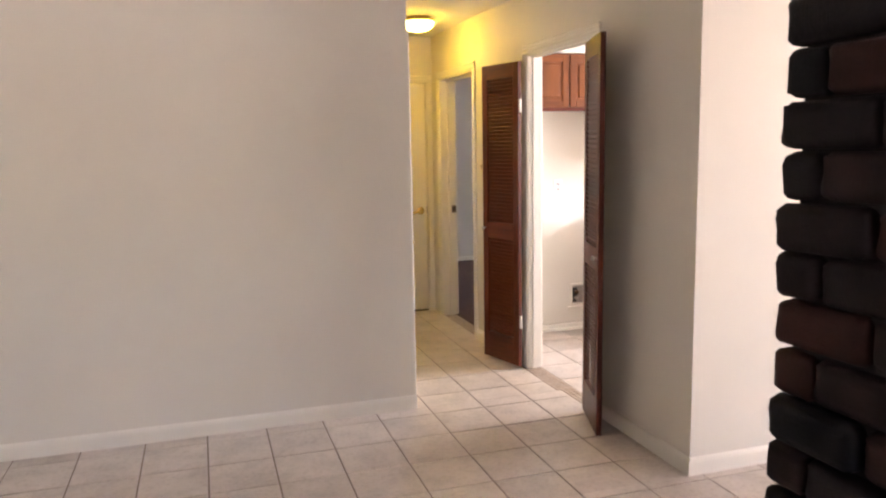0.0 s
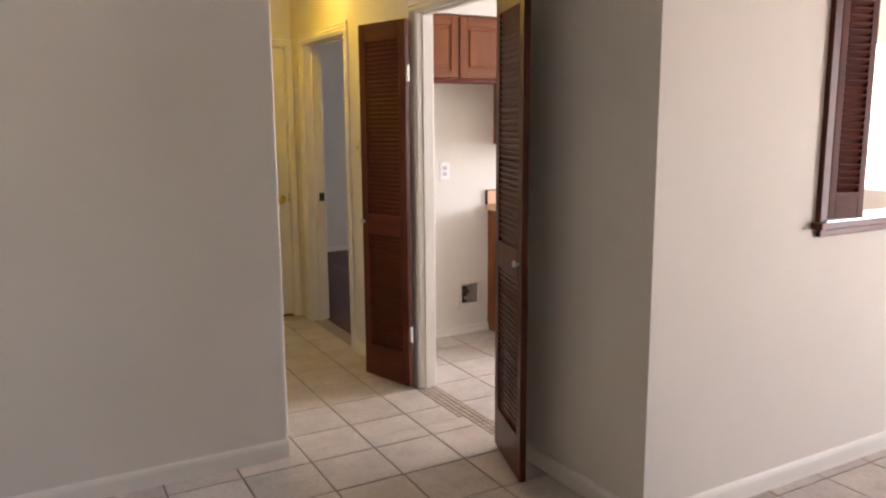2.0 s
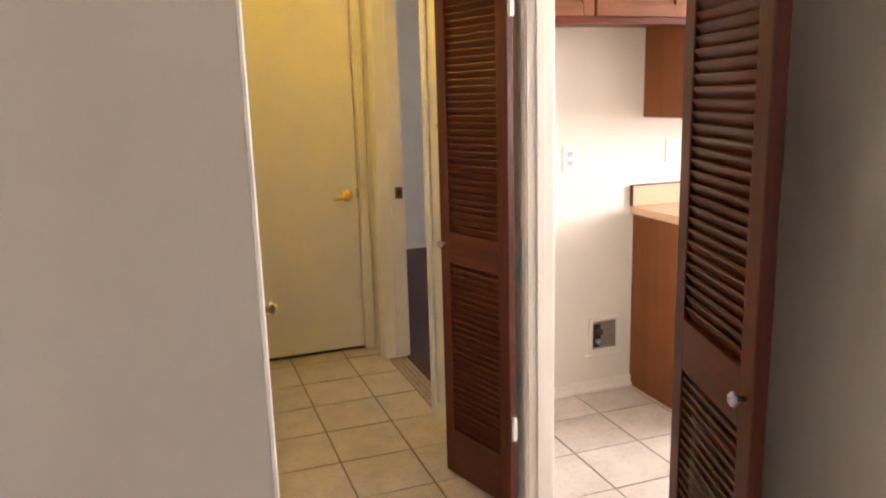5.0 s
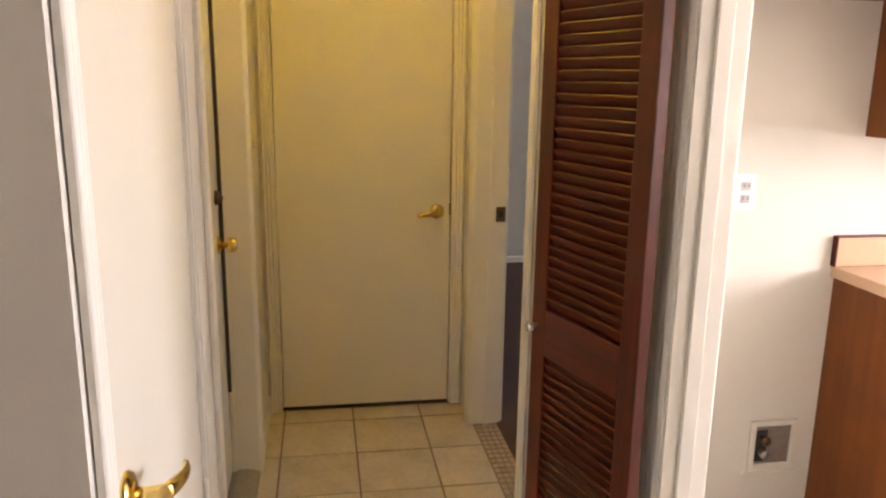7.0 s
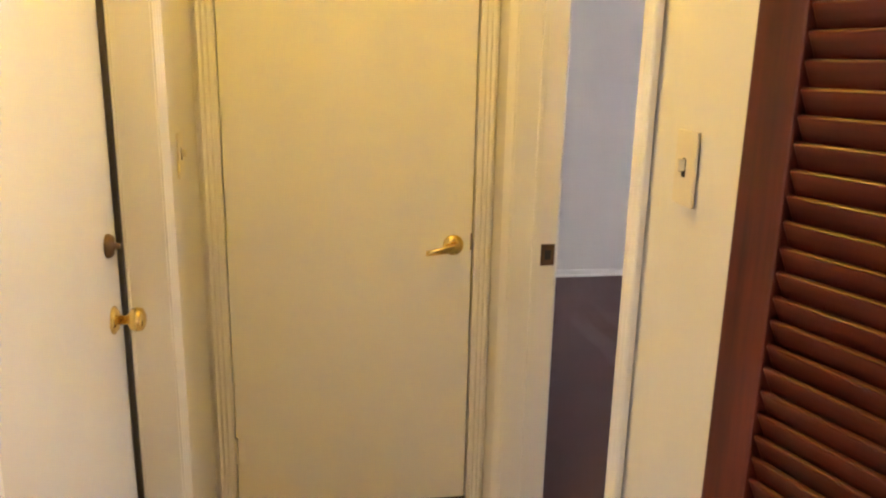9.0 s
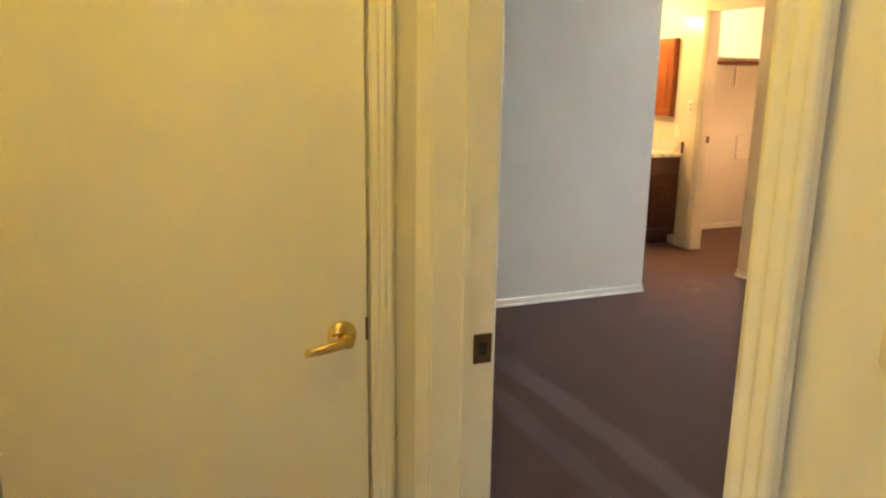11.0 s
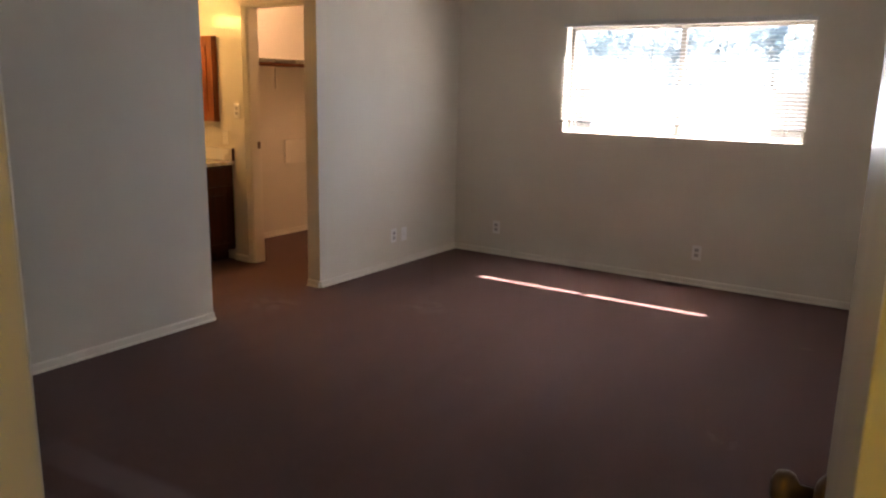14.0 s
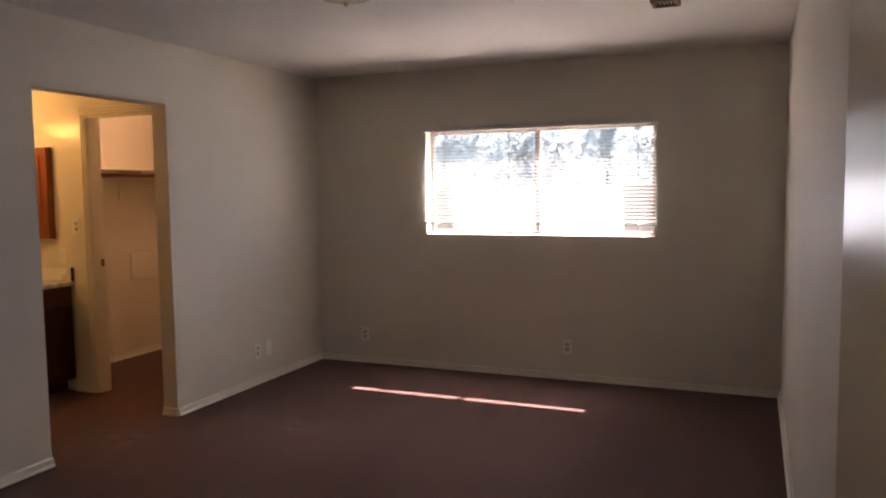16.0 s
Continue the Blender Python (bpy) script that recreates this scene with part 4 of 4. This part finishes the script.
chimney = thing("brick_chimney", pose(0, 0, 0), "dark red brick chimney side with rounded old bricks", "chimney")
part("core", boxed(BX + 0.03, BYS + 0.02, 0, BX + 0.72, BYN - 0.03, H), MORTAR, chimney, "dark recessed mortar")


def brick_mesh(length, seed):
    rnd = random.Random(seed)
    bm = box(bmesh.new(), -0.05, -length / 2, -0.0410, 0.05, length / 2, 0.0410, 0.024, 3)
    for v in bm.verts:
        v.co += Vector((rnd.uniform(-1, 1), rnd.uniform(-1, 1), rnd.uniform(-1, 1))) * 0.0028
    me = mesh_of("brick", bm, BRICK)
    for p in me.polygons:
        p.use_smooth = True
    return me


long_b = [brick_mesh(STR - 0.008, s) for s in range(5)]
short_b = [brick_mesh(HEAD - 0.004, s + 20) for s in range(3)]
rb = random.Random(4)
for c in range(28):
    z = 0.043 + c * COURSE
    y = BYN
    first = c % 2 == 0
    while y > -4.1:
        ln = HEAD if first else STR
        me = rb.choice(short_b if first else long_b)
        first = False
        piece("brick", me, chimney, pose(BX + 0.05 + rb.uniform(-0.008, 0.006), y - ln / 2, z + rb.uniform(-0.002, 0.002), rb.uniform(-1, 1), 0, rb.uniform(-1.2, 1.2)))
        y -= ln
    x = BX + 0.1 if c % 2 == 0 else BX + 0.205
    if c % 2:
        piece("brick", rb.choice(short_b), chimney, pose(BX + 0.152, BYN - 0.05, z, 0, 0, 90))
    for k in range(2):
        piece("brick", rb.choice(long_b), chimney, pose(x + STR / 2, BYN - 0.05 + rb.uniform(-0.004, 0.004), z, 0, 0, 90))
        x += STR

# ---- outside the bedroom window ----
tagged(part("ground", boxed(-60, -60, -0.4, 90, 60, -0.2), OUTSIDE_GROUND), kind="structure")
fence = tagged(part("garden_wall", boxed(13.0, -8, -0.2, 13.2, 16, 1.5, 0.01), OUTSIDE_GROUND), "pale sunlit garden wall", kind="structure")


def tree(m, h, seed):
    rnd = random.Random(seed)
    ob = thing("tree", m, "leafy garden tree behind the garden wall", "tree", "garden trees")
    bm = bmesh.new()
    lathe(bm, [(0.12, 0), (0.09, h * 0.25), (0.05, h * 0.5), (0.015, h * 0.8)], None, 10)
    for k in range(6):
        a = rnd.uniform(0, 360)
        lathe(bm, [(0.022, 0), (0.006, h * 0.3)], Matrix.Translation((0, 0, h * (0.35 + 0.07 * k))) @ pose(0, 0, 0, 0, rnd.uniform(35, 60), a), 6)
    part("trunk", bm, BARK, ob)
    verts, faces = [], []
    for k in range(2800):
        a, q = rnd.uniform(0, 2 * math.pi), rnd.uniform(-1, 1)
        r = h * 0.36 * rnd.uniform(0.6, 1.0) * (0.8 + 0.3 * math.sin(3 * a + seed))
        c = Vector((r * math.cos(a) * math.sqrt(1 - q * q), r * math.sin(a) * math.sqrt(1 - q * q), h * 0.68 + 0.85 * r * q))
        s = rnd.uniform(0.12, 0.24)
        e = Euler((rnd.uniform(0, 6), rnd.uniform(0, 6), rnd.uniform(0, 6))).to_matrix()
        i = len(verts)
        verts += [c + e @ Vector(p) * s for p in ((-0.5, 0, 0), (0, 0.28, 0.06), (0.5, 0, 0), (0, -0.28, 0.06))]
        faces.append((i, i + 1, i + 2, i + 3))
    me = bpy.data.meshes.new("crown")
    me.from_pydata(verts, [], faces)
    me.materials.append(LEAF)
    crown = new("crown", me)
    crown.parent = ob
    return ob


for k, (x, y, h) in enumerate(((17.0, 3.3, 3.5), (17.9, 4.7, 3.9), (16.9, 6.1, 3.5), (18.0, 7.5, 3.9), (17.1, 9.1, 3.6))):
    tree(pose(x, y, -0.2), h, k)

# ---- ceramic tiles: lattice of 0.305 m, mosaic strips in the doorways ----
S, TX, TY = 0.305, 0.075, -1.03
tile_full = mesh_of("tile", boxed(-S / 2 + 0.0035, -S / 2 + 0.0035, -0.005, S / 2 - 0.0035, S / 2 - 0.0035, 0.0, 0.0025), TILE)


def clip(u0, u1, a, b):
    return max(u0, a), min(u1, b)


ZONES = ((LIV_W, LIV_S, LIV_E, C_Y), (LIV_W, C_Y, HALL_R, 0.0), (0.0, 0.0, HALL_R - 0.028, END_Y), (HALL_R + TR, C_Y + T, KIT_E, KIT_N))
rest = bmesh.new()
count = 0
for zx0, zy0, zx1, zy1 in ZONES:
    for i in range(int((zx0 - TX) // S), int((zx1 - TX) // S) + 1):
        for j in range(int((zy0 - TY) // S), int((zy1 - TY) // S) + 1):
            x0, x1 = clip(TX + i * S + 0.0035, TX + (i + 1) * S - 0.0035, zx0, zx1)
            y0, y1 = clip(TY + j * S + 0.0035, TY + (j + 1) * S - 0.0035, zy0, zy1)
            if x1 - x0 < 0.02 or y1 - y0 < 0.02:
                continue
            full = x1 - x0 > S - 0.01 and y1 - y0 > S - 0.01
            near = -2.4 < x0 < 2.6 and y0 > -3.3
            if near and count < 300:
                count += 1
                m = pose((x0 + x1) / 2, (y0 + y1) / 2, random.uniform(-0.0006, 0.0004), random.uniform(-0.08, 0.08), random.uniform(-0.08, 0.08))
                if full:
                    piece("tile", tile_full, floor, m)
                else:
                    a, b = (x1 - x0) / 2, (y1 - y0) / 2
                    piece("tile", mesh_of("tile", boxed(-a, -b, -0.005, a, b, 0, 0.002), TILE), floor, m)
            else:
                vs = [rest.verts.new((x, y, z)) for z in (-0.005, 0.0) for x, y in ((x0, y0), (x1, y0), (x1, y1), (x0, y1))]
                rest.faces.new(vs[4:])
                for k in range(4):
                    rest.faces.new((vs[k], vs[(k + 1) % 4], vs[4 + (k + 1) % 4], vs[4 + k]))
far_tiles = part("far_tiles", rest, TILE, floor)
tagged(far_tiles, kind="stuff")
for y0, y1, x1 in ((-0.366, 0.478, HALL_R + TR), (1.436, 2.209, HALL_R + 0.08)):
    ms = (x1 - (HALL_R - 0.024)) / 4
    mosaic_me = mesh_of("mosaic_tile", boxed(-ms / 2 + 0.002, -0.0165, -0.005, ms / 2 - 0.002, 0.0165, -0.0006, 0.0015), MOSAIC)
    n = int((y1 - y0) / 0.037)
    for k in range(n):
        for c in range(4):
            piece("mosaic_tile", mosaic_me, floor, pose(HALL_R - 0.024 + (c + 0.5) * ms, y0 + (k + 0.5) * (y1 - y0) / n, 0, 0, 0, random.uniform(-1, 1)))
